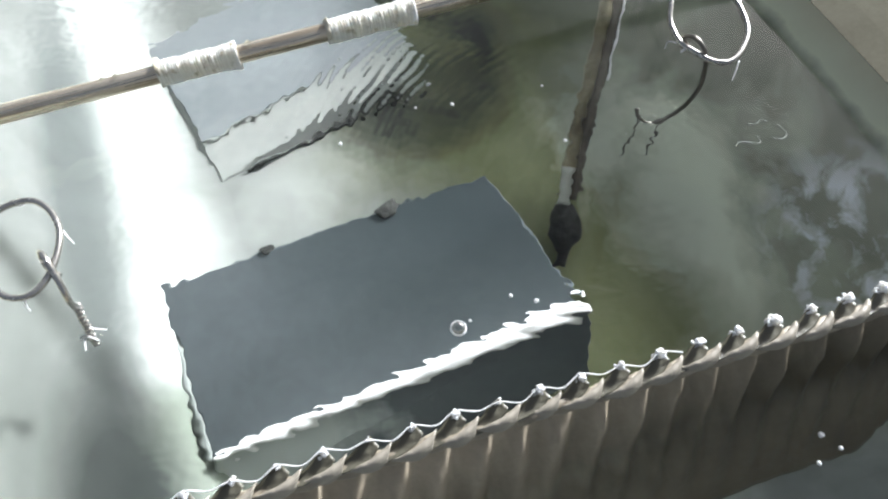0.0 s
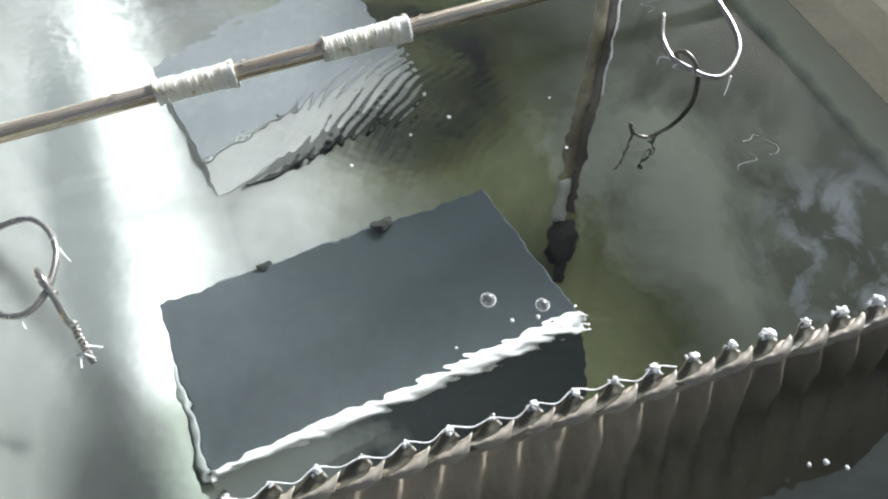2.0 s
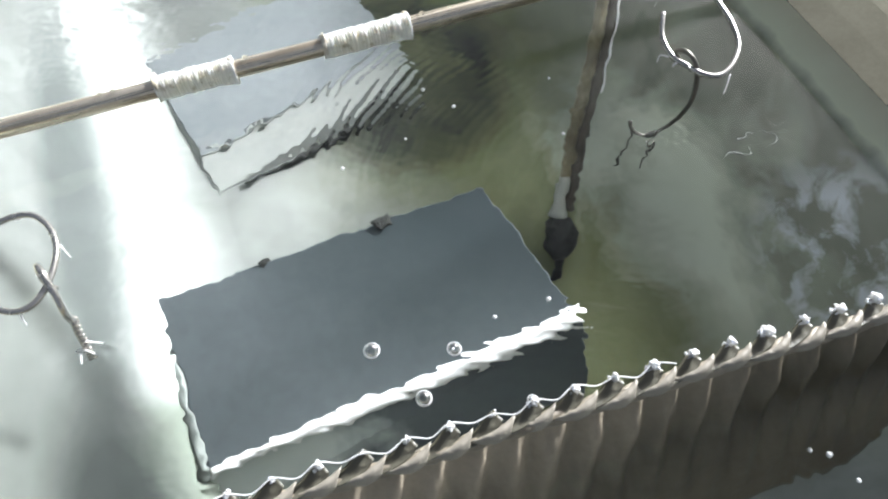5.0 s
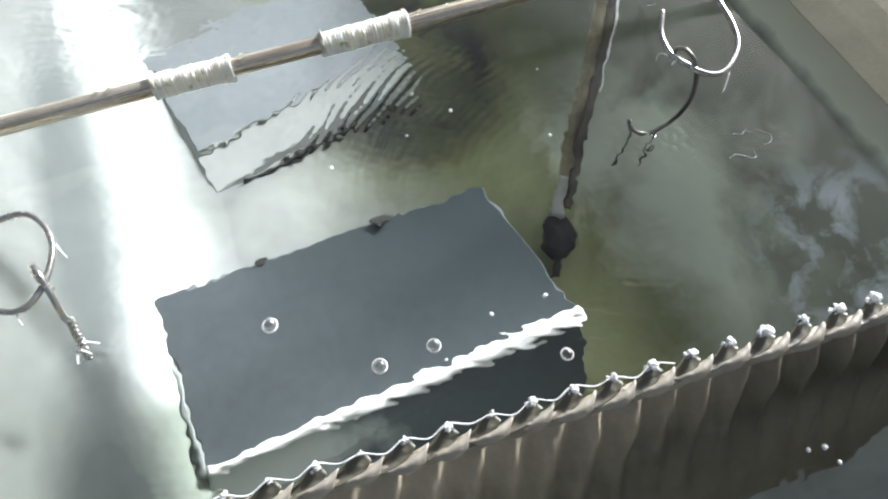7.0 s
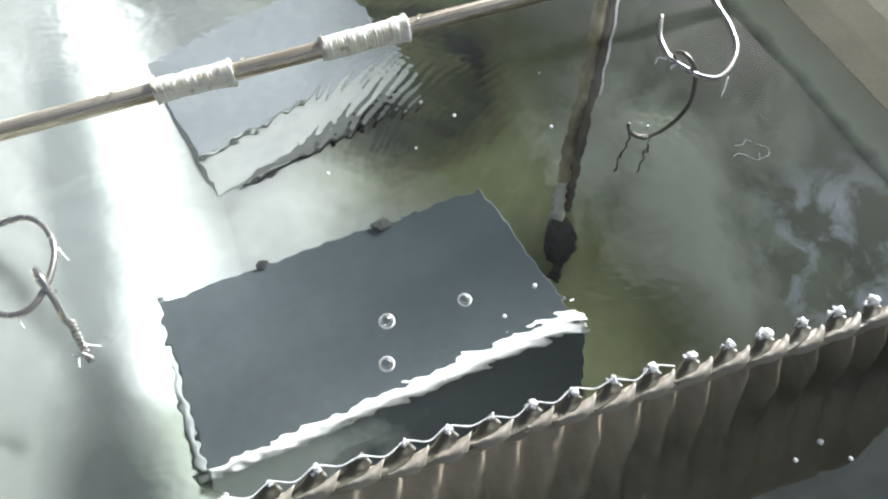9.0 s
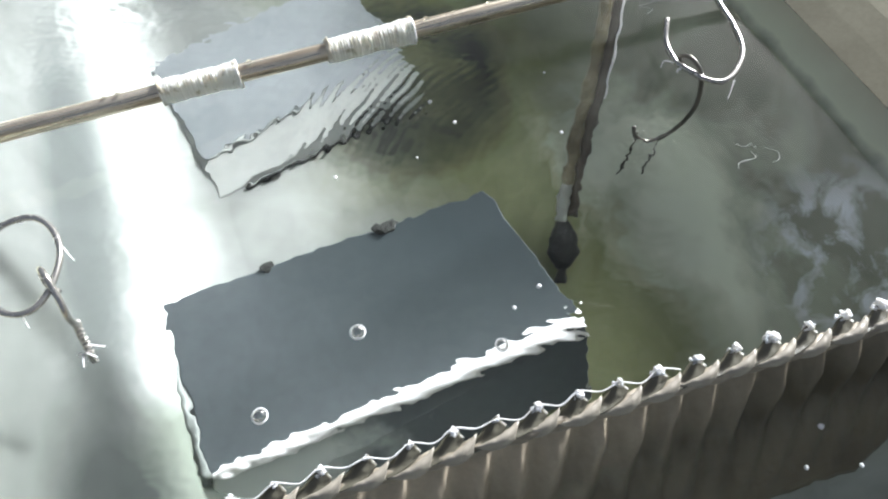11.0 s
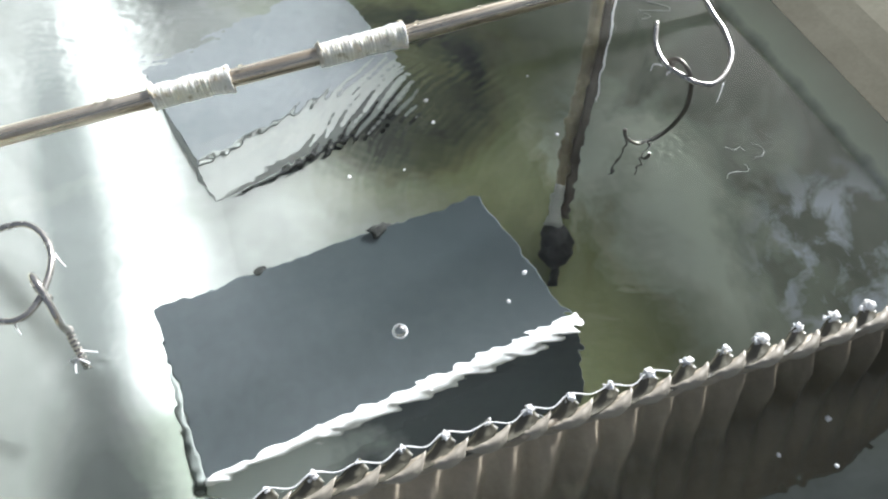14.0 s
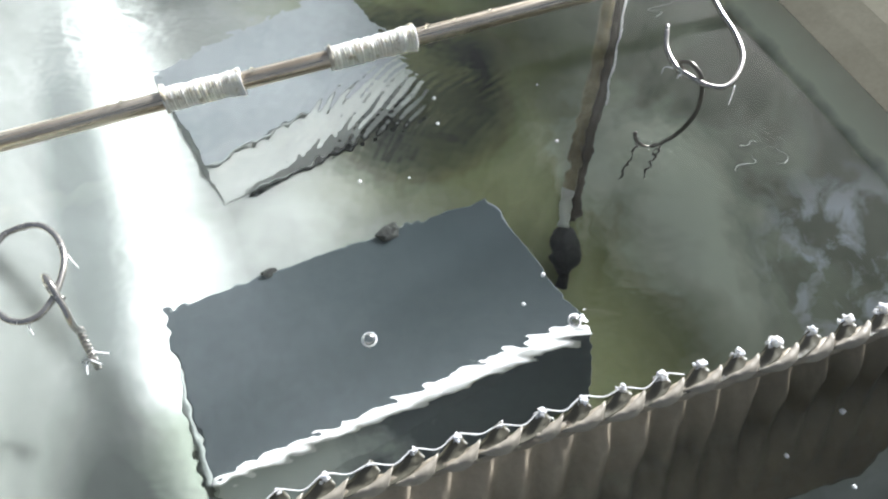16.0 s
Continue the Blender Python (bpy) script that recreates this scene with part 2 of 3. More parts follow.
    big, small = s.noise(45, 5, 0.65), s.noise(380, 4, 0.7)
    c = s.ramp(big, (0.3, low), (0.5, mid), (0.7, high))
    s.colour(s.mix(0.3, c, s.ramp(small, (0.35, 0.3), (0.6, 1.0)), "MULTIPLY"))
    return s.bump(small, 0.4, 0.0006).mat


def rough_black():
    s = Shader("wet_black_stone", 0.6)
    small = s.noise(420, 5, 0.7)
    s.colour(s.ramp(small, (0.35, (0.006, 0.007, 0.006)), (0.7, (0.035, 0.037, 0.03))))
    return s.bump(small, 0.8, 0.0015).mat


def concrete():
    s = Shader("concrete_yard", 0.85)
    big, small = s.noise(1.3, 6, 0.65), s.noise(45, 5, 0.7)
    c = s.ramp(big, (0.3, (0.115, 0.105, 0.09)), (0.7, (0.17, 0.155, 0.135)))
    s.colour(s.mix(0.3, c, s.ramp(small, (0.3, 0.5), (0.7, 1.0)), "MULTIPLY"))
    return s.bump(small, 0.4, 0.004).mat


def water_clear():
    s = Shader("murky_clear_water", 0.0)
    s.bsdf.inputs["Transmission Weight"].default_value = 1.0
    s.bsdf.inputs["IOR"].default_value = 1.33
    s.colour((0.93, 0.97, 0.93))
    s.bump(s.noise(110, 2, 0.5), 0.05, 0.0006)
    return s.mat


def bubble_film():
    """A soap-thin skin: clear, with gloss that grows towards the rim."""
    m = bpy.data.materials.new("bubble_film")
    m.use_nodes = True
    nodes, links = m.node_tree.nodes, m.node_tree.links
    nodes.remove(nodes["Principled BSDF"])
    clear, gloss = nodes.new("ShaderNodeBsdfTransparent"), nodes.new("ShaderNodeBsdfGlossy")
    gloss.inputs["Roughness"].default_value = 0.05
    rim, both = nodes.new("ShaderNodeLayerWeight"), nodes.new("ShaderNodeMixShader")
    rim.inputs["Blend"].default_value = 0.74
    links.new(rim.outputs["Facing"], both.inputs[0])
    links.new(clear.outputs[0], both.inputs[1])
    links.new(gloss.outputs[0], both.inputs[2])
    links.new(both.outputs[0], nodes["Material Output"].inputs["Surface"])
    return m


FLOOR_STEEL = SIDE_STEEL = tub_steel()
BLOCK_TOP = slate_block()
EDGE_GREY = block_grey("mid_grey_strip", (0.15, 0.17, 0.158), (0.22, 0.24, 0.225), 0.5)
PLATE_GREY = block_grey("light_grey_plate", (0.23, 0.25, 0.26), (0.30, 0.32, 0.33), 0.42)
BLOCK_PALE = block_grey("pale_grey_block", (0.34, 0.355, 0.335), (0.43, 0.445, 0.42), 0.5)
GLINT_THREAD_WHITE = block_grey("white_glint_and_thread", (0.88, 0.88, 0.87), (0.92, 0.92, 0.91), 0.3)
ROD_STEEL = bright_metal("rod_steel", (0.97, 0.87, 0.70), 0.28, painted_reflection=0.7, metal=0.72)
DARK_WIRE = bright_metal("dark_wire", (0.2, 0.19, 0.165), 0.4, (300, 300, 300))
WIRE_STEEL = bright_metal("wire_steel", (0.58, 0.56, 0.52), 0.17, (300, 300, 300), metal=0.85)
TIP_GLINT = block_grey("white_tip_glint", (0.93, 0.93, 0.92), (0.96, 0.96, 0.95), 0.2)
TAPE, TUBE, BLACK, CONCRETE = tape_white(), tube_brown("stained_tube_dark_half", (0.05, 0.04, 0.026), (0.1, 0.085, 0.06), (0.17, 0.155, 0.125)), rough_black(), concrete()
TUBE_LIT = tube_brown("stained_tube_lit_half", (0.11, 0.09, 0.045), (0.22, 0.192, 0.112), (0.38, 0.35, 0.24))
for white in (TIP_GLINT, TAPE):
    inner = white.node_tree.nodes["Principled BSDF"].inputs
    inner["Subsurface Weight"].default_value, inner["Subsurface Scale"].default_value = 0.7, 0.004
    inner["Subsurface Radius"].default_value = (1.0, 0.95, 0.85)
FRAYED = strip_tan("yellowed_tape_end", (0.55, 0.47, 0.3), (0.85, 0.8, 0.68), 0.7)
RIM = strip_tan("beige_plastic_rim", (0.138, 0.130, 0.092), (0.172, 0.163, 0.118), 0.85, 0.1, 0.15)
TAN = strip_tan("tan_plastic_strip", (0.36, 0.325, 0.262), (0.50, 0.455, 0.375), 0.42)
HOLLOW_SHADE = strip_tan("shaded_olive_strip", (0.105, 0.100, 0.073), (0.165, 0.155, 0.115), 0.35)
CORE = strip_tan("brown_rolled_core", (0.30, 0.26, 0.195), (0.42, 0.365, 0.28), 0.5)
TAN.node_tree.nodes["Principled BSDF"].inputs["Coat Weight"].default_value = 0.2
TAN.node_tree.nodes["Principled BSDF"].inputs["Coat Roughness"].default_value = 0.12
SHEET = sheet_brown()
NIPPLE = block_grey("pale_grey_plastic", (0.24, 0.25, 0.22), (0.36, 0.37, 0.33), 0.35)
GLINT_PALE = block_grey("pale_glint", (0.20, 0.215, 0.195), (0.32, 0.335, 0.31), 0.6)
WATER, FILM = water_clear(), bubble_film()


# ---- building helpers ----
def part(name, bm, material, parent=None, label="", smooth=False):
    me = bpy.data.meshes.new(name)
    bm.to_mesh(me)
    bm.free()
    me.materials.append(material)
    if smooth:
        me.shade_smooth()
    ob = new(name, me)
    if parent:
        ob.parent = parent
    return tagged(ob, label)


def empty(name, m=None):
    ob = new(name)
    if m:
        ob.matrix_basis = m
    return ob


def prism(low, high):
    """A closed solid between two rings of four corners."""
    bm = bmesh.new()
    a, b = [bm.verts.new(p) for p in low], [bm.verts.new(p) for p in high]
    bm.faces.new(a[::-1]), bm.faces.new(b)
    for i in range(4):
        j = (i + 1) % 4
        bm.faces.new((a[i], a[j], b[j], b[i]))
    bmesh.ops.recalc_face_normals(bm, faces=bm.faces)
    return bm


def bevelled(bm, width, segments=2):
    bmesh.ops.bevel(bm, geom=bm.edges[:], offset=width, segments=segments, affect="EDGES", profile=0.6)
    return bm


def box(x0, y0, z0, x1, y1, z1):
    ring = [(x0, y0), (x1, y0), (x1, y1), (x0, y1)]
    return prism([(x, y, z0) for x, y in ring], [(x, y, z1) for x, y in ring])


def smooth_line(points, steps=10):
    """Points along a Catmull-Rom curve through the given ones."""
    p = [Vector(q) for q in points]
    p = [2 * p[0] - p[1], *p, 2 * p[-1] - p[-2]]
    out = []
    for i in range(1, len(p) - 2):
        for k in range(steps):
            t = k / steps
            a, b, c, d = p[i - 1:i + 3]
            out.append(0.5 * (2 * b + (c - a) * t + (2 * a - 5 * b + 4 * c - d) * t * t + (3 * b - a - 3 * c + d) * t ** 3))
    return out + [p[-2]]


def pipe(line, radius, sides=12, rough=0.0, seed=0):
    """A closed round bar along a line; radius: a number or a function of the way along (0 to 1)."""
    bm, rings = bmesh.new(), []
    side = None
    for i, p in enumerate(line):
        along = (line[min(i + 1, len(line) - 1)] - line[max(i - 1, 0)]).normalized()
        side = (along.orthogonal() if side is None else side - along * side.dot(along)).normalized()
        other = along.cross(side)
        r = radius(i / (len(line) - 1)) if callable(radius) else radius
        ring = []
        for k in range(sides):
            a = 2 * math.pi * k / sides
            w = side * math.cos(a) + other * math.sin(a)
            bumpy = 1 + rough * noise.noise((p + w * r) * 220 + Vector((seed, 0, 0))) if rough else 1
            ring.append(bm.verts.new(p + w * r * bumpy))
        rings.append(ring)
    for a, b in zip(rings, rings[1:]):
        for k in range(sides):
            j = (k + 1) % sides
            bm.faces.new((a[k], a[j], b[j], b[k]))
    bm.faces.new(rings[0][::-1]), bm.faces.new(rings[-1])
    bmesh.ops.recalc_face_normals(bm, faces=bm.faces)
    return bm


# ---- the setting: yard and tub ----
FLOOR_Z, RIM_Z, WALL = -0.10, 0.0165, 0.014
BASE = (-0.089, -0.12, 0.174, 0.42)          # the floor's x0, y0, x1, y1
LEAN, FOOT, LIP = 0.42, 0.064, 0.9            # outward run for each metre of rise; radius of the rounded foot; run of the lip over the water


def ring_at(z, out=0.0):
    o = LEAN * (z - FLOOR_Z) + out
    return (BASE[0] - o, BASE[1] - o, BASE[2] + o, BASE[3] + o)


def corners(out, z):
    x0, y0, x1, y1 = BASE
    return [(x0 - out, y0 - out, z), (x1 + out, y0 - out, z), (x1 + out, y1 + out, z), (x0 - out, y1 + out, z)]


def build_yard():
    bm = bmesh.new()
    bmesh.ops.create_grid(bm, x_segments=60, y_segments=60, size=60)
    ob = part("ground", bm, CONCRETE)
    ob.location.z = FLOOR_Z - 0.012
    tagged(ob, "dark brown-grey weathered concrete yard under the tub", "ground", kind="structure")


def build_tub():
    tub = tagged(empty("tub", pose(0, 0, 0)), "open satin steel tub with sloping sides, full of murky water", "tub", kind="structure")
    x0, y0, x1, y1 = BASE
    part("floor", box(x0 - WALL, y0 - WALL, FLOOR_Z - 0.012, x1 + WALL, y1 + WALL, FLOOR_Z), FLOOR_STEEL, tub, "satin steel floor, cloudy, with glare and shade painted in")
    turn = math.atan2(1, LEAN)
    reach = FOOT * math.tan(turn / 2)
    section = [(-reach + FOOT * math.sin(a), 0.0001 + FOOT * (1 - math.cos(a))) for a in np.linspace(0, turn, 15)]
    top = RIM_Z - FLOOR_Z
    section += [(LEAN * h, h) for h in np.linspace(section[-1][1], -FLOOR_Z - 0.001, 6)[1:]]
    lip = [(section[-1][0] + LIP * h, -FLOOR_Z - 0.001 + h) for h in (0.004, 0.008, 0.0128)]
    section += lip + [(lip[-1][0] + 0.03, top), (lip[-1][0] + 0.03 + WALL, top), (WALL + 0.004, 0.0006)]
    rings = [corners(o, FLOOR_Z + h) for o, h in section]
    for i, name in enumerate(("wall_south", "wall_east", "wall_north", "wall_west")):
        j = (i + 1) % 4
        bm = bmesh.new()
        a, b = [[bm.verts.new(ring[k]) for ring in rings] for k in (i, j)]
        n = len(rings)
        for k in range(n):
            bm.faces.new((a[k], a[(k + 1) % n], b[(k + 1) % n], b[k]))
        bmesh.ops.recalc_face_normals(bm, faces=bm.faces)
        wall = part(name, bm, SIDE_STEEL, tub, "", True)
        wall.data.set_sharp_from_angle(angle=radians(30))
        cap = [(lip[-1][0] - 0.001 + o, z + 0.0004) for o, z in ((0.0012, FLOOR_Z + lip[-1][1] - 0.0002), (0.015, RIM_Z - 0.0022), (0.03, RIM_Z), (0.058, RIM_Z))]
        cap += [(o, z - 0.0008) for o, z in cap[::-1]]
        bm = bmesh.new()
        a, b = [[bm.verts.new(corners(o, z)[k]) for o, z in cap] for k in (i, j)]
        n = len(cap)
        for k in range(n):
            bm.faces.new((a[k], a[(k + 1) % n], b[(k + 1) % n], b[k]))
        bmesh.ops.recalc_face_normals(bm, faces=bm.faces)
        part("rim", bm, RIM, tub, "beige plastic rim turned over the lip")
    return tub


def wave(x, y):
    """The water's height: a slow swell, a patch of fine ripples beside the taped rod, and choppy spots."""
    at = lambda fx, fy, k: noise.noise(Vector((fx, fy, k)))
    stir = 0.3 + 0.8 * max(0.0, 0.5 + at(x * 22, y * 22, 9.4))
    stir *= 1.0 if x < 0.145 else math.exp(-((x - 0.145) / 0.03) ** 2)
    high = 0.00040 * at(x * 38, y * 38, 1.3) + 0.00032 * stir * at(x * 120, y * 120, 7.1)
    high += 0.00012 * stir * at(x * 330, y * 330, 2.1)
    fan = math.exp(-(((x - 0.048) / 0.036) ** 2 + ((y - 0.178) / 0.032) ** 2))
    if fan > 0.01:
        wander = 3.0 * at(x * 60, y * 60, 3)
        high += 0.00024 * fan * (1 + at(x * 90, y * 90, 21)) * math.sin(2 * math.pi * math.hypot(x - 0.112, y - 0.085) / 0.0044 + wander)
        high += 0.00009 * fan * math.sin(2 * math.pi * math.hypot(x - 0.115, y - 0.250) / 0.0040 - wander)
    across, along = 0.93 * x - 0.37 * y, 0.37 * x + 0.93 * y
    band = math.exp(-((y - 0.052 - 0.02 * (x - 0.068)) / 0.010) ** 2) * (0.40 + 0.8 * math.exp(-((x - 0.072) / 0.026) ** 2)) if x < 0.11 else 0.0
    band *= max(0.15, 0.75 + 1.1 * at(x * 45, y * 20, 31))
    corner = 1.7 * math.exp(-(((x + 0.080) / 0.05) ** 2 + ((y - 0.272) / 0.034) ** 2))
    chop = band + 0.6 * corner
    if corner > 0.01:
        high += corner * (0.00036 * at(x * 150, y * 150, 41) + 0.00022 * at(x * 340, y * 340, 43))
    if chop > 0.01:
        high += 1.35 * chop * (0.00042 * at(across * 70, along * 330, 5) + 0.00026 * at(across * 170, along * 520, 17) + 0.00020 * at(across * 300, along * 700, 29))
    for cx, cy, size, lift in ((0.180, 0.096, 0.014, 0.0003), (0.112, -0.019, 0.008, 0.0006), (0.140, 0.112, 0.011, 0.0011), (-0.093, 0.105, 0.007, 0.0009), (0.118, -0.026, 0.006, 0.0006), (0.140, -0.020, 0.004, 0.0005)):
        d = ((x - cx) / size) ** 2 + ((y - cy) / (0.6 * size)) ** 2
        if d < 8:
            high += lift * math.exp(-d) * at(x * 300, y * 420, 11)
    return high


def build_water():
    x0, y0, x1, y1 = ring_at(0.0, 0.007)
    xs = np.concatenate([np.linspace(x0, -0.14, 14)[:-1], np.arange(-0.14, 0.236, 0.00075), np.linspace(0.236, x1, 6)])
    ys = np.concatenate([np.linspace(y0, -0.02, 60)[:-1], np.arange(-0.02, 0.312, 0.00075), np.linspace(0.3125, y1, 45)])
    verts = [(x, y, wave(x, y)) for y in ys for x in xs]
    n = len(xs)
    faces = [(j * n + i, j * n + i + 1, j * n + n + i + 1, j * n + n + i) for j in range(len(ys) - 1) for i in range(n - 1)]
    me = bpy.data.meshes.new("water")
    me.from_pydata(verts, [], faces)
    me.materials.append(WATER)
    me.shade_smooth()
    ob = tagged(new("water", me), "rippled murky grey-green water filling the tub", "water", kind="structure")
    ob.visible_shadow = False
    return ob


# ---- things under water ----
def build_block():
    """The large slate-grey block on the floor; the white band along its upper front edge is a painted glint."""
    hl, hr = 0.014, 0.042                     # height of the short ends: it lies tilted
    block = tagged(empty("block", pose(0, 0, FLOOR_Z)), "slate-grey block with a glint painted along its front edge, submerged on the floor", "block")
    low = [(-0.0838, 0.0470, 0), (0.0850, 0.0365, 0), (0.0745, 0.1390, 0), (-0.0918, 0.1505, 0)]
    high = [(-0.0800, 0.0643, hl), (0.0892, 0.0611, hr), (0.0745, 0.1397, hr), (-0.0880, 0.1492, hl)]
    part("body", bevelled(prism(low, high), 0.0007, 1), BLOCK_TOP, block)
    bm, rows = bmesh.new(), []
    for k in range(81):
        u = k / 80
        x = -0.0800 + 0.1692 * u
        h = hl + (hr - hl) * u
        ragged = 0.0006 * noise.noise(Vector((x * 160, 3, 1)))
        y0 = 0.0626 - 0.0038 * u
        y1 = y0 + 0.0036 + 0.0052 * u + 2.4 * ragged
        mid = 0.5 * (y0 + y1)
        rows.append([bm.verts.new((x, y, z)) for y, z in ((y0, h - 0.0024), (y0 - 0.0005, h + 0.0004), (y0 + 0.0002, h + 0.0022 + 0.0012 * u), (mid, h + 0.0016 + 0.0006 * u), (y1, h + 0.0004), (y1 + 0.0003, h - 0.0006), (mid, h - 0.0024))])
    for a, b in zip(rows, rows[1:]):
        for k in range(7):
            bm.faces.new((a[k], a[(k + 1) % 7], b[(k + 1) % 7], b[k]))
    bm.faces.new(rows[0][::-1]), bm.faces.new(rows[-1])
    bmesh.ops.recalc_face_normals(bm, faces=bm.faces)
    strip = [Vector((-0.0814, 0.0626, hl - 0.0014)).lerp(Vector((-0.0906, 0.1482, hl - 0.0022)), k / 24) for k in range(25)]
    part("side_strip", pipe(strip, 0.0023, 12, 0.1), EDGE_GREY, block, "pale grey strip along the short edge", True)
    part("edge_glint", bm, GLINT_THREAD_WHITE, block, "white band standing for the glint along the edge", True)


def build_back_block():
    """A low pale block with a sloped front and a grey upper face, turned a little behind the rod."""
    block = tagged(empty("block", pose(0, 0, FLOOR_Z)), "low pale block with a grey top, submerged behind the rod", "block")
    foot = [(-0.0505, 0.2020, 0), (0.0698, 0.2294, 0), (0.056, 0.330, 0), (-0.0765, 0.303, 0)]
    lip = [(-0.0490, 0.2032, 0.0006), (0.0746, 0.2384, 0.010), (0.057, 0.330, 0.009), (-0.072, 0.302, 0.0006)]
    high = [(-0.0520, 0.2265, 0.0028), (0.0735, 0.2540, 0.0125), (0.055, 0.328, 0.0120), (-0.0675, 0.300, 0.0028)]
    bm = prism(foot, lip)
    upper = prism(lip, high)
    mesh = bpy.data.meshes.new("upper")
    upper.to_mesh(mesh)
    bm.from_mesh(mesh)
    bpy.data.meshes.remove(mesh)
    upper.free()
    bmesh.ops.remove_doubles(bm, verts=bm.verts, dist=1e-5)
    part("body", bm, BLOCK_PALE, block)
    lid = [(x, y + 0.0008, z - 0.0002) for x, y, z in high]
    part("top_plate", bevelled(prism(lid, [(x, y, z + 0.0009) for x, y, z in lid]), 0.0004, 1), PLATE_GREY, block, "light grey top plate")
    line = [Vector(high[0]).lerp(Vector(high[1]), k / 40) + Vector((0, 0.0012 * noise.noise(Vector((k * 0.7, 2, 5))), 0.0004)) for k in range(41)]
    part("edge_glint", pipe(line, lambda u: 0.0005 + 0.0010 * abs(noise.noise(Vector((u * 14, 1, 0)))), 8), BLOCK_PALE, block, "thin pale strip standing for the glint on the top plate's edge", True)
    shadow_line = [Vector(foot[0]).lerp(Vector(foot[1]), k / 40) + Vector((0.001, -0.0016 - 0.0022 * k / 40 + 0.0014 * noise.noise(Vector((k * 0.5, 7, 5))), 0.0010)) for k in range(5, 41)]
    part("foot_shadow", pipe(shadow_line, lambda u: 0.0009 + 0.0022 * u, 10, 0.4), BLACK, block, "dark strip standing for the shadow along the foot", True)


def build_flecks():
    """Flakes of dark dirt on the far edge of the large block."""
    for x, y, size, seed in ((0.0255, 0.1420, 0.0034, 1), (-0.0345, 0.1458, 0.0022, 2)):
        bm = bmesh.new()
        bmesh.ops.create_icosphere(bm, subdivisions=3, radius=size)
        for v in bm.verts:
            v.co *= 1 + 0.7 * noise.noise(v.co * 420 + Vector((seed * 7, 0, 0)))
            v.co.x *= 1.5
            v.co.z *= 0.16
        ob = part("dirt_flake", bm, BLACK, None, "", True)
        ob.location = (x, y, FLOOR_Z + 0.014 + 0.028 * (x + 0.085) / 0.156 + 0.0002)
        tagged(ob, "dark flake of dirt on the edge of the submerged block", "dirt", "dirt flakes")


def build_tube():
    tube = tagged(empty("dip_tube"), "stained brown tube with painted highlights and a black stone, in water", "air tube")
    line = smooth_line([(0.240, 0.300, 0.0080), (0.2355, 0.292, 0.0200), (0.222, 0.276, 0.0225), (0.203, 0.252, 0.0190), (0.190, 0.232, 0.010), (0.1655, 0.1958, -0.01), (0.1510, 0.1746, -0.03), (0.1360, 0.1549, -0.05), (0.1244, 0.1386, -0.065), (0.1125, 0.1205, -0.079)], 12)
    right = Vector((0.86, -0.5, 0.0))
    part("hose", pipe([p - right * 0.0028 for p in line], lambda u: 0.0036 - 0.0006 * u, 14, 0.3), TUBE_LIT, tube, "pale half of the tube, its highlight painted in", True)
    part("cable", pipe([p + right * 0.0024 - Vector((0, 0, 0.001)) for p in line], lambda u: 0.0032 - 0.0008 * u, 14, 0.25), TUBE, tube, "stained dark brown half of the tube", True)
    side = [p + right * (0.0053 + 0.0004 * math.sin(i * 0.9)) + Vector((0, 0, 0.001)) for i, p in enumerate(line[20:80])]
    part("tube_edge_glint", pipe(side, lambda u: 0.0005 + 0.0004 * abs(noise.noise(Vector((u * 40, 0, 3)))), 8), GLINT_THREAD_WHITE, tube, "thin white strip standing for the glint along the tube", True)
    stone = [Vector((0.1100, 0.1175, -0.0790)).lerp(Vector((0.0985, 0.0985, -0.0900)), k / 16) for k in range(17)]
    part("air_stone", pipe(stone, lambda u: 0.0080 * math.sqrt(max(0.03, 1 - (2 * u - 1) ** 2)), 18, 0.22, 3), BLACK, tube, "rough black air stone", True)
    way = stone[-1] - stone[0]
    collar = [stone[0] - way * 0.75 + way * 0.85 * k / 8 + Vector((-0.0018, 0.0010, 0.0015)) for k in range(9)]
    part("nipple", pipe(collar, lambda u: 0.0030 if u < 0.85 else 0.0036, 14, 0.12, 5), NIPPLE, tube, "pale grey nipple above the stone", True)
    stem = [stone[-1] + way * (0.45 * k / 6 - 0.1) + Vector((0.0015, 0, 0)) for k in range(7)]
    part("stem", pipe(stem, 0.0024, 12, 0.2, 6), BLACK, tube, "short dark stem", True)


# ---- things above water ----
def rod_y(x):
    return 0.1927 - 0.037 * x


def build_rod():
    rod = tagged(empty("rod"), "polished steel rod lying across the tub, wrapped twice in white tape", "rod")
    line = [Vector((-0.20 + 0.47 * k / 30, rod_y(-0.20 + 0.47 * k / 30), RIM_Z + 0.0036)) for k in range(31)]
    part("bar", pipe(line, lambda u: 0.0036, 20), ROD_STEEL, rod, "", True)
    for x0, x1, seed in ((-0.046, -0.0145, 1), (0.0215, 0.0595, 2)):
        y = [rod_y(x) for x in (x0, x1)]
        wrap = [Vector((x0, y[0], RIM_Z + 0.0036)).lerp(Vector((x1, y[1], RIM_Z + 0.0036)), k / 108) for k in range(109)]
        tape = part("tape_wrap", pipe(wrap, lambda u: 0.0047 + 0.00034 * ((u * (6 + seed) + 0.5 * noise.noise(Vector((u * 8, seed, 3)))) % 1.0) + 0.0030 * max(0, u - 0.75) + 0.0004 * noise.noise(Vector((u * 70, seed, 0))), 48, 0.10, seed * 9), TAPE, rod, "white sealing tape with frayed ends", True)
        for at in (0, 103):
            ring = [wrap[at].lerp(wrap[at + 5], k / 6) for k in range(7)]
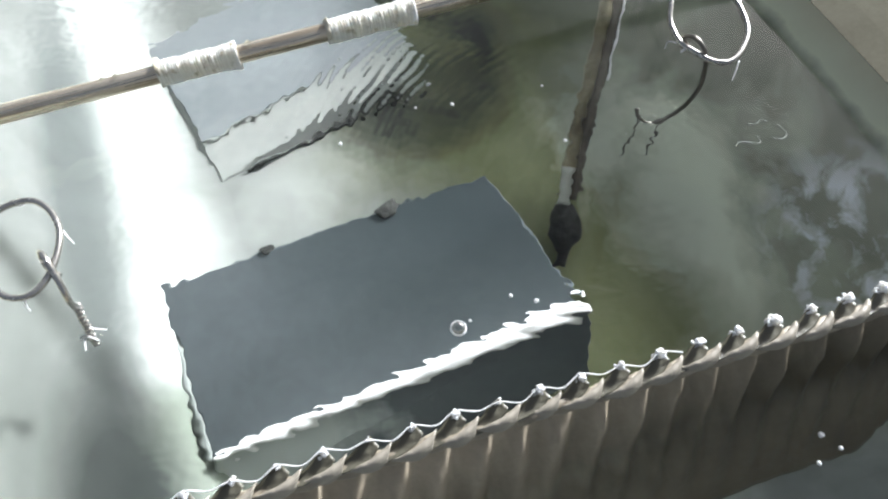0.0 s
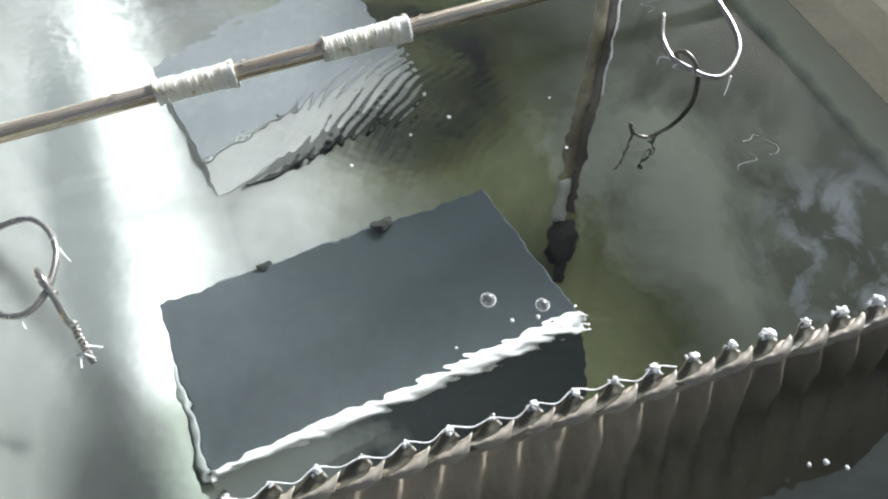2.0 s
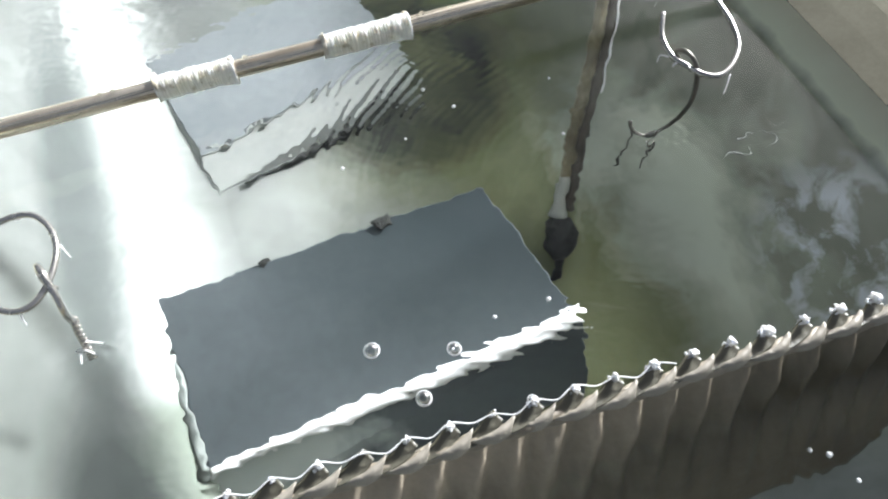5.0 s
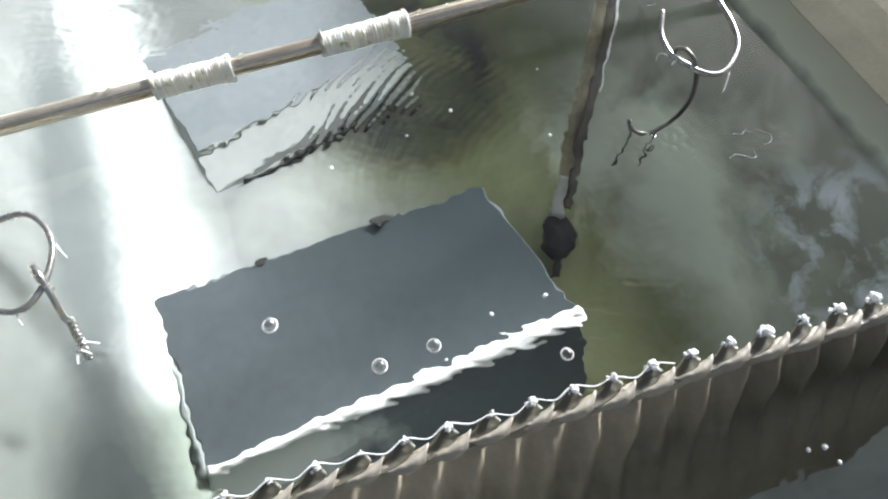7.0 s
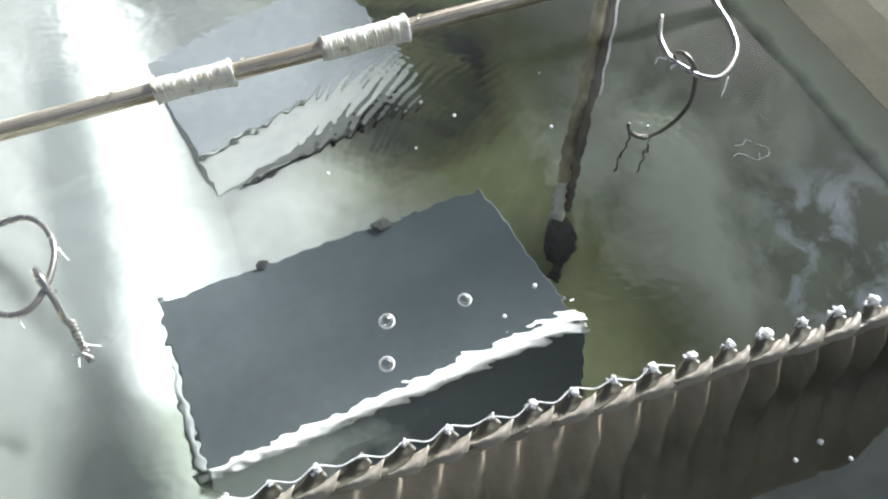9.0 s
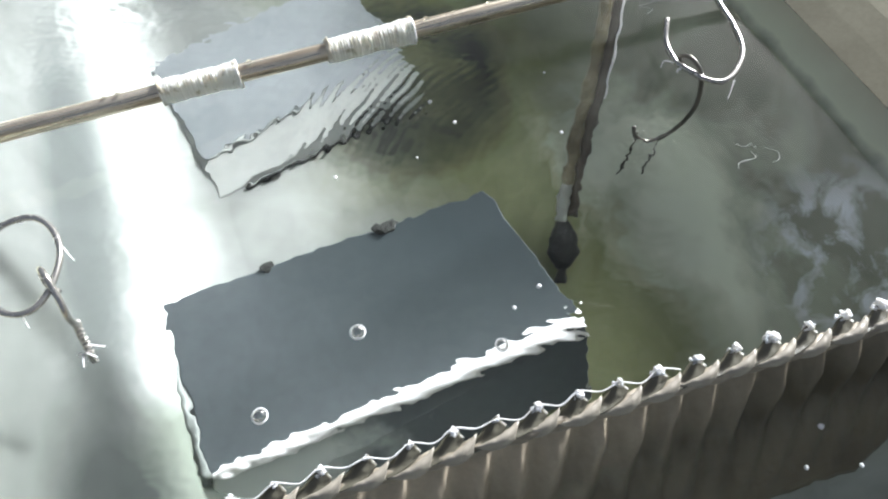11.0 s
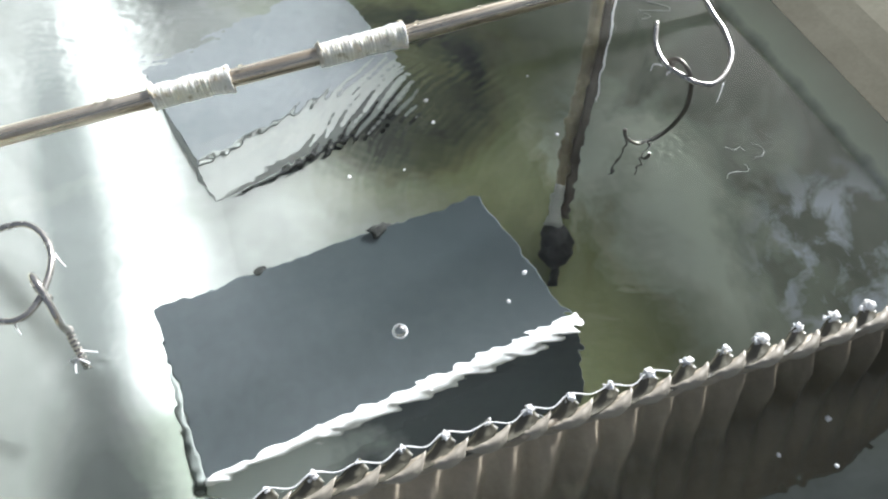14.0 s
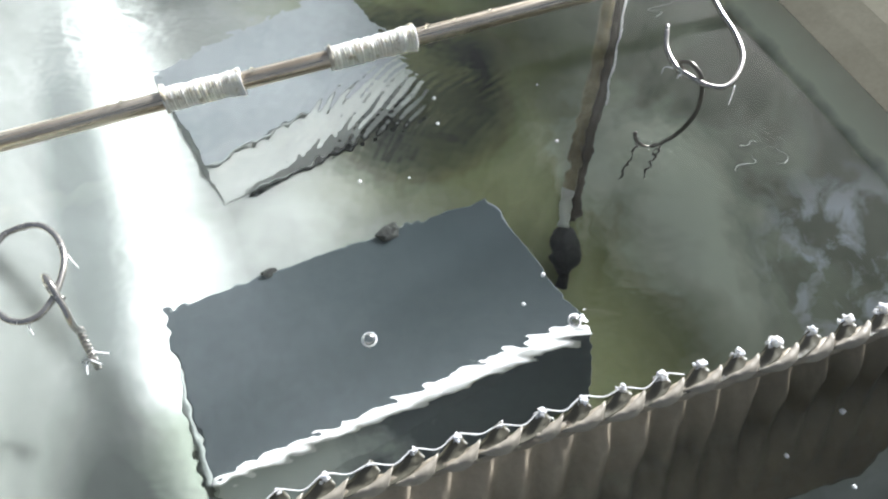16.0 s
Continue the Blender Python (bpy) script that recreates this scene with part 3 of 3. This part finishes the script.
            part("frayed_end", pipe(ring, 0.0049, 40, 0.5, seed * 5 + at), FRAYED, tape, "ragged yellowed tape end", True)


def build_droplets():
    """Drops of water clinging under the rod and on its top."""
    spread = random.Random(11)
    for x in (-0.099, -0.088, -0.066, -0.061, -0.0095, -0.004, 0.006, 0.0125, 0.017, 0.0655, 0.078, 0.094, 0.1045):
        y = rod_y(x)
        a = radians(spread.choice((-90, -75, -100, -60, 80)))
        r = spread.uniform(0.0007, 0.0013)
        bm = bmesh.new()
        bmesh.ops.create_uvsphere(bm, u_segments=14, v_segments=10, radius=r)
        ob = part("water_drop", bm, WATER, None, "", True)
        ob.location = (x, y + 0.0039 * math.cos(a), RIM_Z + 0.0036 + 0.0039 * math.sin(a))
        tagged(ob, "small clear water drop clinging to the steel rod", "water drop", "drops on the rod")


def build_hooks():
    hook = tagged(empty("wire_hook"), "bent steel wire hook hanging from the rod", "hook", "wire hooks")
    line = smooth_line([(0.1526, 0.1465, 0.032), (0.1472, 0.1371, 0.030), (0.1451, 0.1266, 0.030), (0.1475, 0.1203, 0.030), (0.151, 0.1140, 0.030),
                        (0.1567, 0.1111, 0.030), (0.1644, 0.1142, 0.030), (0.1726, 0.1221, 0.030), (0.177, 0.1336, 0.030), (0.1791, 0.1468, 0.030),
                        (0.1842, 0.168, 0.0295), (0.187, 0.182, 0.0275), (0.188, 0.188, 0.0255), (0.188, 0.1935, 0.022), (0.188, 0.195, 0.017)], 8)
    part("wire", pipe(line, 0.0011, 12), WIRE_STEEL, hook, "", True)
    burr = smooth_line([(0.1463, 0.1240, 0.0300), (0.1452, 0.1229, 0.0297), (0.1440, 0.1228, 0.0296), (0.1431, 0.1221, 0.0294)], 5)
    part("thread_end", pipe(burr, lambda u: 0.0005 - 0.0002 * u, 8), GLINT_THREAD_WHITE, hook, "short frayed white thread", True)
    link = tagged(empty("wire_link"), "dark bent wire hanging from a hook into the water", "wire", "wire links")
    line = smooth_line([(0.1500, 0.1265, 0.0262), (0.1478, 0.1282, 0.0298), (0.1484, 0.1238, 0.0335), (0.1500, 0.1180, 0.0315), (0.1520, 0.1155, 0.0235),
                        (0.1512, 0.1130, 0.0160), (0.1500, 0.1135, 0.0070), (0.1496, 0.1150, 0.0015), (0.1462, 0.1155, -0.0030), (0.1415, 0.1160, -0.0060), (0.1372, 0.1172, -0.0060), (0.1338, 0.1200, -0.0030), (0.1336, 0.1226, 0.0008)], 8)
    part("wire", pipe(line, 0.0009, 12), DARK_WIRE, link, "", True)
    for x, y, deep in ((0.1350, 0.1208, 0.046), (0.1436, 0.1156, 0.042)):
        way = [Vector((x + 0.0016 * noise.noise(Vector((i * 0.5, x * 900, 0))), y + 0.0016 * noise.noise(Vector((i * 0.5, x * 900, 9))), -0.003 - deep * i / 20)) for i in range(21)]
        part("dangling_thread", pipe(way, lambda u: 0.0003 + 0.0006 * abs(noise.noise(Vector((u * 9, x * 700, 2)))), 7), DARK_WIRE, link, "thin dark thread hanging under water", True)
    for way in (((0.1465, 0.1250, 0.0290), (0.1427, 0.1295, 0.0285), (0.1400, 0.1278, 0.0275)), ((0.1620, 0.1110, 0.0285), (0.1592, 0.1079, 0.0270), (0.1562, 0.1052, 0.0262))):
        part("thread_end", pipe(smooth_line(way, 5), lambda u: 0.00034 - 0.00018 * u, 6), GLINT_THREAD_WHITE, hook, "short frayed white thread", True)
    hook = tagged(empty("wire_hook"), "curled steel wire hook held on the tub rim", "hook", "wire hooks")
    line = smooth_line([(-0.1740, 0.139, 0.0175), (-0.1580, 0.139, 0.0182), (-0.148, 0.139, 0.0185), (-0.134, 0.138, 0.025), (-0.120, 0.136, 0.030), (-0.107, 0.1406, 0.030), (-0.1015, 0.1448, 0.030), (-0.0926, 0.1445, 0.030),
                        (-0.0869, 0.1383, 0.030), (-0.0846, 0.1295, 0.030), (-0.086, 0.1213, 0.030), (-0.0898, 0.1134, 0.030), (-0.0951, 0.1094, 0.030),
                        (-0.1015, 0.1110, 0.030), (-0.106, 0.1165, 0.030)], 8)
    part("wire", pipe(line, 0.0011, 12), WIRE_STEEL, hook, "", True)
    link = tagged(empty("wire_link"), "bright twisted wire hanging from a hook into the water", "wire", "wire links")
    for way in (((-0.0849, 0.1319, 0.0295), (-0.0831, 0.1272, 0.0285), (-0.0816, 0.1240, 0.0280)), ((-0.0976, 0.1099, 0.0292), (-0.0973, 0.1074, 0.0288), (-0.0966, 0.1051, 0.0280)), ((-0.0990, 0.1465, 0.0290), (-0.0968, 0.1452, 0.0282), (-0.0945, 0.1462, 0.0280))):
        part("thread_end", pipe(smooth_line(way, 5), lambda u: 0.00034 - 0.00018 * u, 6), GLINT_THREAD_WHITE, hook, "short frayed white thread", True)
    line = smooth_line([(-0.0880, 0.1150, 0.0265), (-0.0908, 0.1190, 0.027), (-0.0905, 0.1225, 0.031), (-0.0880, 0.1175, 0.033), (-0.0872, 0.1110, 0.028),
                        (-0.0880, 0.1075, 0.022), (-0.0890, 0.1085, 0.016)], 8)
    part("wire", pipe(line, 0.00115, 12), WIRE_STEEL, link, "", True)
    core = smooth_line([(-0.0888, 0.1083, 0.0170), (-0.0905, 0.1105, 0.0120), (-0.0915, 0.1085, 0.0080), (-0.0920, 0.1065, 0.0040), (-0.0925, 0.1040, 0.0000), (-0.0932, 0.1030, -0.0060)], 12)
    for phase in (0.0, math.pi):
        strand = []
        for i, q in enumerate(core):
            a = 0.62 * i + phase
            strand.append(q + Vector((0.9, 0.3, 0.0)) * 0.0010 * math.cos(a) + Vector((0, 0, 1)) * 0.0010 * math.sin(a))
        part("strand", pipe(strand, 0.00062, 8), WIRE_STEEL, link, "twisted wire strand", True)
    for way in (((-0.0926, 0.1071, 0.0030), (-0.0905, 0.1062, 0.0016), (-0.0874, 0.1049, 0.0008)), ((-0.0962, 0.1049, 0.0010), (-0.0935, 0.1042, 0.0022), (-0.0903, 0.1018, 0.0010)), ((-0.0946, 0.1047, 0.0012), (-0.0949, 0.1020, 0.0012), (-0.0951, 0.0998, 0.0008))):
        part("frayed_strand", pipe(smooth_line(way, 5), lambda u: 0.00045 - 0.0002 * u, 6), GLINT_THREAD_WHITE, link, "pale frayed wire strand", True)


BAR_Z, TWIST = RIM_Z + 0.0064, 0.01262


def bar_y(x):
    return 0.0283 - 0.094 * x


def petal(low, high, dome, steps=12, across=8, thick=0.0007):
    """A thin curved leaf between two border lines, given in widths of a flute; dome lifts its middle."""
    bm = bmesh.new()
    sides = [smooth_line([Vector(q) * TWIST for q in line], steps // 3) for line in (low, high)]
    n = len(sides[0])
    layers = []
    for down in (0.0, thick):
        grid = []
        for i, (a, b) in enumerate(zip(*sides)):
            row = []
            for j in range(across + 1):
                q = j / across
                p = a.lerp(b, q)
                p.z += dome * TWIST * math.sin(math.pi * q) * min(1.0, 0.25 + i / (0.6 * n)) - down
                p += Vector((0.3, 0.2, 0.5)) * 0.0006 * noise.noise(p * 420)
                row.append(bm.verts.new(p))
            grid.append(row)
        layers.append(grid)
    for g in layers:
        for a, b in zip(g, g[1:]):
            for j in range(across):
                bm.faces.new((a[j], a[j + 1], b[j + 1], b[j]))
    up, dn = layers
    for line in (lambda g: g[0], lambda g: g[-1], lambda g: [w[0] for w in g], lambda g: [w[-1] for w in g]):
        a, b = line(up), line(dn)
        for j in range(len(a) - 1):
            bm.faces.new((a[j], a[j + 1], b[j + 1], b[j]))
    bmesh.ops.recalc_face_normals(bm, faces=bm.faces)
    return bm


def build_partition():
    """A fluted, rolled edge laid across the tub, with a pleated sheet falling from it into the water."""
    screen = tagged(empty("screen"), "brown pleated sheet screen with a fluted tan edge, across the tub", "screen")
    bm, rows = bmesh.new(), []
    n, m = 920, 48
    for i in range(n + 1):
        x = -0.180 + 0.444 * i / n
        ring = []
        for k in range(m):
            a = 2 * math.pi * k / m
            t = (x / TWIST + 2 * k / m + 0.06 * noise.noise(Vector((x * 60, 0, 0)))) % 1.0
            rise = t / 0.48 if t < 0.48 else (1 - t) / 0.52
            r = 0.0020 + 0.0012 * rise ** 1.45 + 0.0001 * noise.noise(Vector((x * 400, k * 0.3, 6)))
            ring.append(bm.verts.new((x, bar_y(x) - 0.0037 + r * max(math.cos(a), 0.78 * math.cos(a)), BAR_Z + r * math.sin(a))))
        rows.append(ring)
    for a, b in zip(rows, rows[1:]):
        for k in range(m):
            bm.faces.new((a[k], a[(k + 1) % m], b[(k + 1) % m], b[k]))
    bm.faces.new(rows[0][::-1]), bm.faces.new(rows[-1])
    bmesh.ops.recalc_face_normals(bm, faces=bm.faces)
    roll = part("rolled_core", bm, CORE, screen, "brown core of the rolled edge", True)
    roll.data.set_sharp_from_angle(angle=radians(40))
    turned = math.atan(-0.094)
    light = petal(((-1.66, -0.49, -0.06), (-1.20, -0.62, -0.02), (-0.94, -0.62, 0.04), (-0.72, -0.53, 0.08)), ((-1.66, -0.46, -0.02), (-1.22, -0.41, 0.10), (-0.88, -0.32, 0.16), (-0.50, -0.13, 0.16)), 0.09)
    hollow = petal(((-0.78, -0.53, 0.00), (-0.45, -0.49, 0.03), (-0.02, -0.36, 0.07), (0.20, -0.16, 0.12)), ((-0.76, -0.30, 0.03), (-0.46, -0.21, 0.08), (-0.22, -0.06, 0.14), (0.07, 0.05, 0.20)), -0.05)
    lip = smooth_line([Vector(q) * TWIST for q in ((-0.74, -0.30, 0.05), (-0.46, -0.21, 0.10), (-0.22, -0.05, 0.17), (0.06, 0.05, 0.23))], 5)
    for k in range(-12, 20):
        x = TWIST * (k + 0.02)
        at = pose(x, bar_y(x) + 0.0016, BAR_Z + 0.0020, 2 * math.sin(k * 1.9), 2 * math.sin(k * 2.7), math.degrees(turned) + 2.0 * math.sin(k * 1.3))
        if k == -12:
            flute = part("flute", light, TAN, screen, "tan folded flute", True)
            inside = part("flute_hollow", hollow, HOLLOW_SHADE, screen, "hollow of the flute, its shade painted dark olive", True)
            border = part("flute_lip", pipe(lip, lambda u: 0.00055 - 0.00025 * u, 8), RIM, screen, "thin olive-beige lip", True)
            first = (flute, inside, border)
        else:
            first = [new(o.name.split(".")[0], o.data) for o in first]
            for o in first:
                o.parent = screen
        for o in first:
            o.matrix_basis = at
    for k in range(-11, 19):
        x = TWIST * (k + 0.02)
        size = 0.0009 + 0.0045 * max(0.0, x) + 0.0002 * math.sin(k * 2.3)
        bm = bmesh.new()
        for dx, dz, r in ((0.0, 0.0, size), (-1.3 * size, -0.5 * size, 0.62 * size)):
            ball = bmesh.ops.create_icosphere(bm, subdivisions=3, radius=r)["verts"]
            bmesh.ops.translate(bm, verts=ball, vec=(x + dx, bar_y(x) + 0.0017, BAR_Z + 0.0047 + dz))
        for v in bm.verts:
            v.co += v.normal * 0.0012 * noise.noise(v.co * 1300)
        part("bead", bm, TIP_GLINT, screen, "small white ball standing for the glint on the flute's tip" if k == -11 else "", True)
    tips = []
    for k in range(-11, 7):
        for u in (0.0, 0.5):
            x = TWIST * (k + 0.02 + u)
            tips.append((x, bar_y(x) + 0.0020 - 0.0036 * u + 0.0006 * math.sin(k * 2.1), BAR_Z + 0.0052 - 0.0012 * u))
    part("thread", pipe(smooth_line(tips, 5), lambda u: 0.00020 + 0.00022 * abs(noise.noise(Vector((u * 60, 0, 0)))), 6), GLINT_THREAD_WHITE, screen, "thin white thread", True)
    bm, rows = bmesh.new(), []
    nu, nv = 620, 34
    for i in range(nu + 1):
        x = -0.147 + 0.364 * i / nu
        row, lift = [], min(1.0, max(0.0, (0.12 - x) / 0.2))
        for j in range(nv + 1):
            v = j / nv
            short = max(0.3, min(1.0, 1.05 - 12.0 * max(0.0, x - 0.144)))
            run, drop = (0.041 + 0.006 * lift) * v * short, (0.063 - 0.020 * lift) * v * short
            q = ((x + 0.020 * v) / TWIST + 0.12 * noise.noise(Vector((x * 60, v * 2, 0)))) % 1.0
            fold = 0.0080 * (1 - v) ** 1.5 * (0.5 - 0.5 * math.cos(2 * math.pi * q) + 0.05)
            fold += (1 - v) * (0.0022 * noise.noise(Vector(((x + 0.015 * v) * 170, v * 3, 4))) + 0.0012 * noise.noise(Vector((x * 420, v * 6, 8))))
            fold *= min(1.0, 0.2 + 5 * v)
            row.append(bm.verts.new((x, bar_y(x) - 0.0012 - run - 0.7 * fold, BAR_Z - 0.003 - drop + 0.3 * fold)))
        rows.append(row)
    for a, b in zip(rows, rows[1:]):
        for j in range(nv):
            bm.faces.new((a[j], a[j + 1], b[j + 1], b[j]))
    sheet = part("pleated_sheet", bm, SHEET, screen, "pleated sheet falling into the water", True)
    solid = sheet.modifiers.new("thickness", "SOLIDIFY")
    solid.thickness = 0.0012


def build_bubbles():
    """Air bubbles afloat: a domed skin in a white ring, the rim's glint painted."""
    made = []
    for size in (0.0026, 0.0025, 0.0023, 0.0021):
        bubble = tagged(empty("bubble"), "clear round air bubble afloat on the water", "bubble", "air bubbles")
        bm = bmesh.new()
        bmesh.ops.create_uvsphere(bm, u_segments=24, v_segments=14, radius=size)
        part("dome", bm, FILM, bubble, "", True)
        bm = pipe([Vector((size * math.cos(a), size * math.sin(a), 0)) for a in np.linspace(0, 2 * math.pi, 33)], size * 0.13, 8)
        part("rim", bm, GLINT_THREAD_WHITE, bubble, "white ring standing for the rim's glint", True)
        made.append(bubble)
    return made


def build_specks():
    """Flecks of foam adrift on the water, and three that stand for glints."""
    made = []
    for size in (0.0007, 0.0006, 0.0008, 0.0006, 0.0007, 0.0010, 0.0007, 0.0008, 0.0009, 0.0007, 0.0009, 0.0006):
        bm = bmesh.new()
        bmesh.ops.create_icosphere(bm, subdivisions=2, radius=size)
        for v in bm.verts:
            v.co *= 1 + 0.5 * noise.noise(v.co * 900 + Vector((size * 9e4, 0, 0)))
            v.co.z *= 0.6
        made.append(tagged(part("foam_glint_speck", bm, GLINT_THREAD_WHITE, None, "", True), "tiny white speck afloat on the water, foam with a few painted glints", "foam", "foam specks"))
    return made


def build_glint_curls():
    """Thin pale curls between hook and tub side, standing for glints and reflections."""
    made = []
    for way in (((0.1623, 0.0890), (0.1655, 0.0901), (0.1723, 0.0869), (0.1737, 0.0900)), ((0.1816, 0.0952), (0.1840, 0.0905), (0.1812, 0.0878), (0.1777, 0.0887)), ((0.1700, 0.0985), (0.1735, 0.0965), (0.1760, 0.0972), (0.1775, 0.0950)), ((0.1790, 0.1916), (0.1904, 0.1870), (0.1895, 0.1840), (0.1760, 0.1851), (0.1808, 0.1807), (0.1760, 0.1788))):
        middle = Vector((sum(x for x, _ in way) / len(way), sum(y for _, y in way) / len(way), 0.0))
        line = smooth_line([Vector((x, y, 0.0)) - middle for x, y in way], 8)
        bm = pipe(line, lambda u: 0.0001 + 0.00042 * abs(noise.noise(Vector((u * 9, middle.x * 900, 0)))), 6)
        ob = tagged(part("glint_curl", bm, GLINT_PALE, None, "", True), "thin pale curl standing for a glint on the water", "scum", "scum curls")
        made.append((ob, middle))
    return made


build_yard()
build_tub()
water = build_water()
build_block()
build_back_block()
build_flecks()
build_tube()
build_rod()
build_droplets()
build_hooks()
build_partition()
bubbles = build_bubbles()
specks = build_specks()
curls = build_glint_curls()

BUBBLE_WAYS = [
    [(0, 0.0271, 0.0603, 0), (0.5, 0.0257, 0.0543, 0), (1, -0.0076, 0.0585, 0), (1.5, -0.0092, 0.0754, 0), (2, 0.045, 0.0709, 0), (2.5, -0.0086, 0.0589, 0), (3, -0.0305, 0.0442, 0), (3.5, 0.035, 0.035, -0.085), (4, -0.0078, 0.0679, 0), (6.5, 0.0119, 0.0664, 0), (7, -0.0307, 0.0892, 0), (7.5, 0.0039, 0.0701, 0), (8, 0.035, 0.035, -0.085), (8.5, 0.035, 0.035, -0.085), (9, 0.0085, 0.0764, 0), (11.5, -0.0038, 0.0776, 0), (12, 0.0201, 0.0656, 0), (12.5, 0.0195, 0.0622, 0), (13, 0.035, 0.035, -0.085), (13.5, 0.035, 0.035, -0.085), (14, 0.035, 0.035, -0.085), (14.5, -0.0246, 0.0557, 0), (15, -0.0297, 0.0837, 0), (15.5, 0.035, 0.035, -0.085), (16, 0.035, 0.035, -0.085)],
    [(0, 0.047, 0.035, -0.085), (0.5, 0.0335, 0.0611, 0), (1, 0.0341, 0.071, 0), (1.5, 0.047, 0.035, -0.085), (2, 0.047, 0.035, -0.085), (2.5, 0.047, 0.035, -0.085), (3, 0.047, 0.035, -0.085), (3.5, 0.047, 0.035, -0.085), (4, 0.017, 0.0476, 0), (6.5, 0.0057, 0.0407, 0), (7, 0.0006, 0.0608, 0), (7.5, -0.0037, 0.0598, 0), (8, -0.0051, 0.0648, 0), (8.5, -0.005, 0.0413, 0), (9, 0.0033, 0.0616, 0), (11.5, -0.0481, 0.0615, 0), (12, -0.0116, 0.0408, 0), (12.5, -0.0254, 0.0871, 0), (13, -0.0058, 0.096, 0), (13.5, -0.0326, 0.08, 0), (14, 0.0132, 0.0727, 0), (14.5, 0.0194, 0.0522, 0), (15, 0.0159, 0.0684, 0), (15.5, 0.018, 0.0602, 0), (16, -0.0011, 0.076, 0)],
    [(0, 0.059, 0.035, -0.085), (0.5, 0.059, 0.035, -0.085), (1, 0.0396, 0.0679, -0), (1.5, 0.035, 0.0655, 0), (2, 0.0624, 0.0618, 0), (2.5, 0.0169, 0.0464, 0), (3, 0.0271, 0.0658, 0), (3.5, 0.0689, 0.0776, 0), (4, 0.0549, 0.0639, 0), (6.5, 0.0131, 0.0556, 0), (7, 0.0205, 0.0607, 0), (7.5, 0.0211, 0.0553, 0), (8, 0.0286, 0.0599, 0), (8.5, 0.059, 0.035, -0.085), (9, 0.0375, 0.0737, 0), (11.5, 0.0461, 0.0436, 0), (12, 0.059, 0.035, -0.085), (12.5, -0.0045, 0.0706, 0), (13, 0.059, 0.035, -0.085), (13.5, 0.059, 0.035, -0.085), (14, 0.059, 0.035, -0.085), (14.5, 0.059, 0.035, -0.085), (15, 0.058, 0.0649, 0), (15.5, 0.059, 0.035, -0.085), (16, 0.059, 0.035, -0.085)],
    [(0, 0.071, 0.035, -0.085), (0.5, 0.071, 0.035, -0.085), (1, 0.071, 0.035, -0.085), (1.5, 0.071, 0.035, -0.085), (2, 0.071, 0.035, -0.085), (2.5, 0.071, 0.035, -0.085), (3, 0.071, 0.035, -0.085), (3.5, 0.071, 0.035, -0.085), (4, 0.071, 0.035, -0.085), (6.5, 0.019, 0.0419, 0), (7, 0.0622, 0.0408, 0), (7.5, 0.071, 0.035, -0.085), (8, 0.071, 0.035, -0.085), (8.5, 0.071, 0.035, -0.085), (9, 0.071, 0.035, -0.085), (11.5, 0.071, 0.035, -0.085), (12, 0.071, 0.035, -0.085), (12.5, 0.071, 0.035, -0.085), (13, 0.071, 0.035, -0.085), (13.5, 0.071, 0.035, -0.085), (14, 0.071, 0.035, -0.085), (14.5, 0.071, 0.035, -0.085), (15, 0.071, 0.035, -0.085), (15.5, 0.071, 0.035, -0.085), (16, 0.0695, 0.0553, 0)],
]


SPECK_PLACES = ((0.014, 0.148), (0.044, 0.155), (0.063, 0.153), (0.101, 0.152), (0.099, 0.120), (0.123, -0.018), (0.128, -0.022), (0.118, -0.024), (0.060, 0.164), (0.046, 0.0640), (0.058, 0.0605), (0.031, 0.0605))


def motions():
    """The bubbles drift and rise; the water's ripples run to and fro."""
    for bubble, way in zip(bubbles, BUBBLE_WAYS):
        walk(bubble, [(t, pose(x, y, z + 0.0006)) for t, x, y, z in way])
    drift = random.Random(8)
    for speck, (x, y) in zip(specks, SPECK_PLACES):
        rows = []
        for i in range(17):
            x, y = x + drift.uniform(-0.0035, 0.0035), y + drift.uniform(-0.0035, 0.0035)
            rows.append((float(i), pose(x, y, 0.0004, 0, 0, drift.uniform(-30, 30))))
        walk(speck, rows)
    for curl, middle in curls:
        walk(curl, [(float(i), pose(middle.x + drift.uniform(-0.003, 0.003), middle.y + drift.uniform(-0.003, 0.003), 0.0004, 0, 0, drift.uniform(-25, 25))) for i in range(17)])
    slide = random.Random(5)
    rows = []
    for i in range(65):
        rows.append((i * 0.25, pose(slide.uniform(-0.004, 0.004), slide.uniform(-0.004, 0.004), 0)))
    walk(water, rows)


motions()
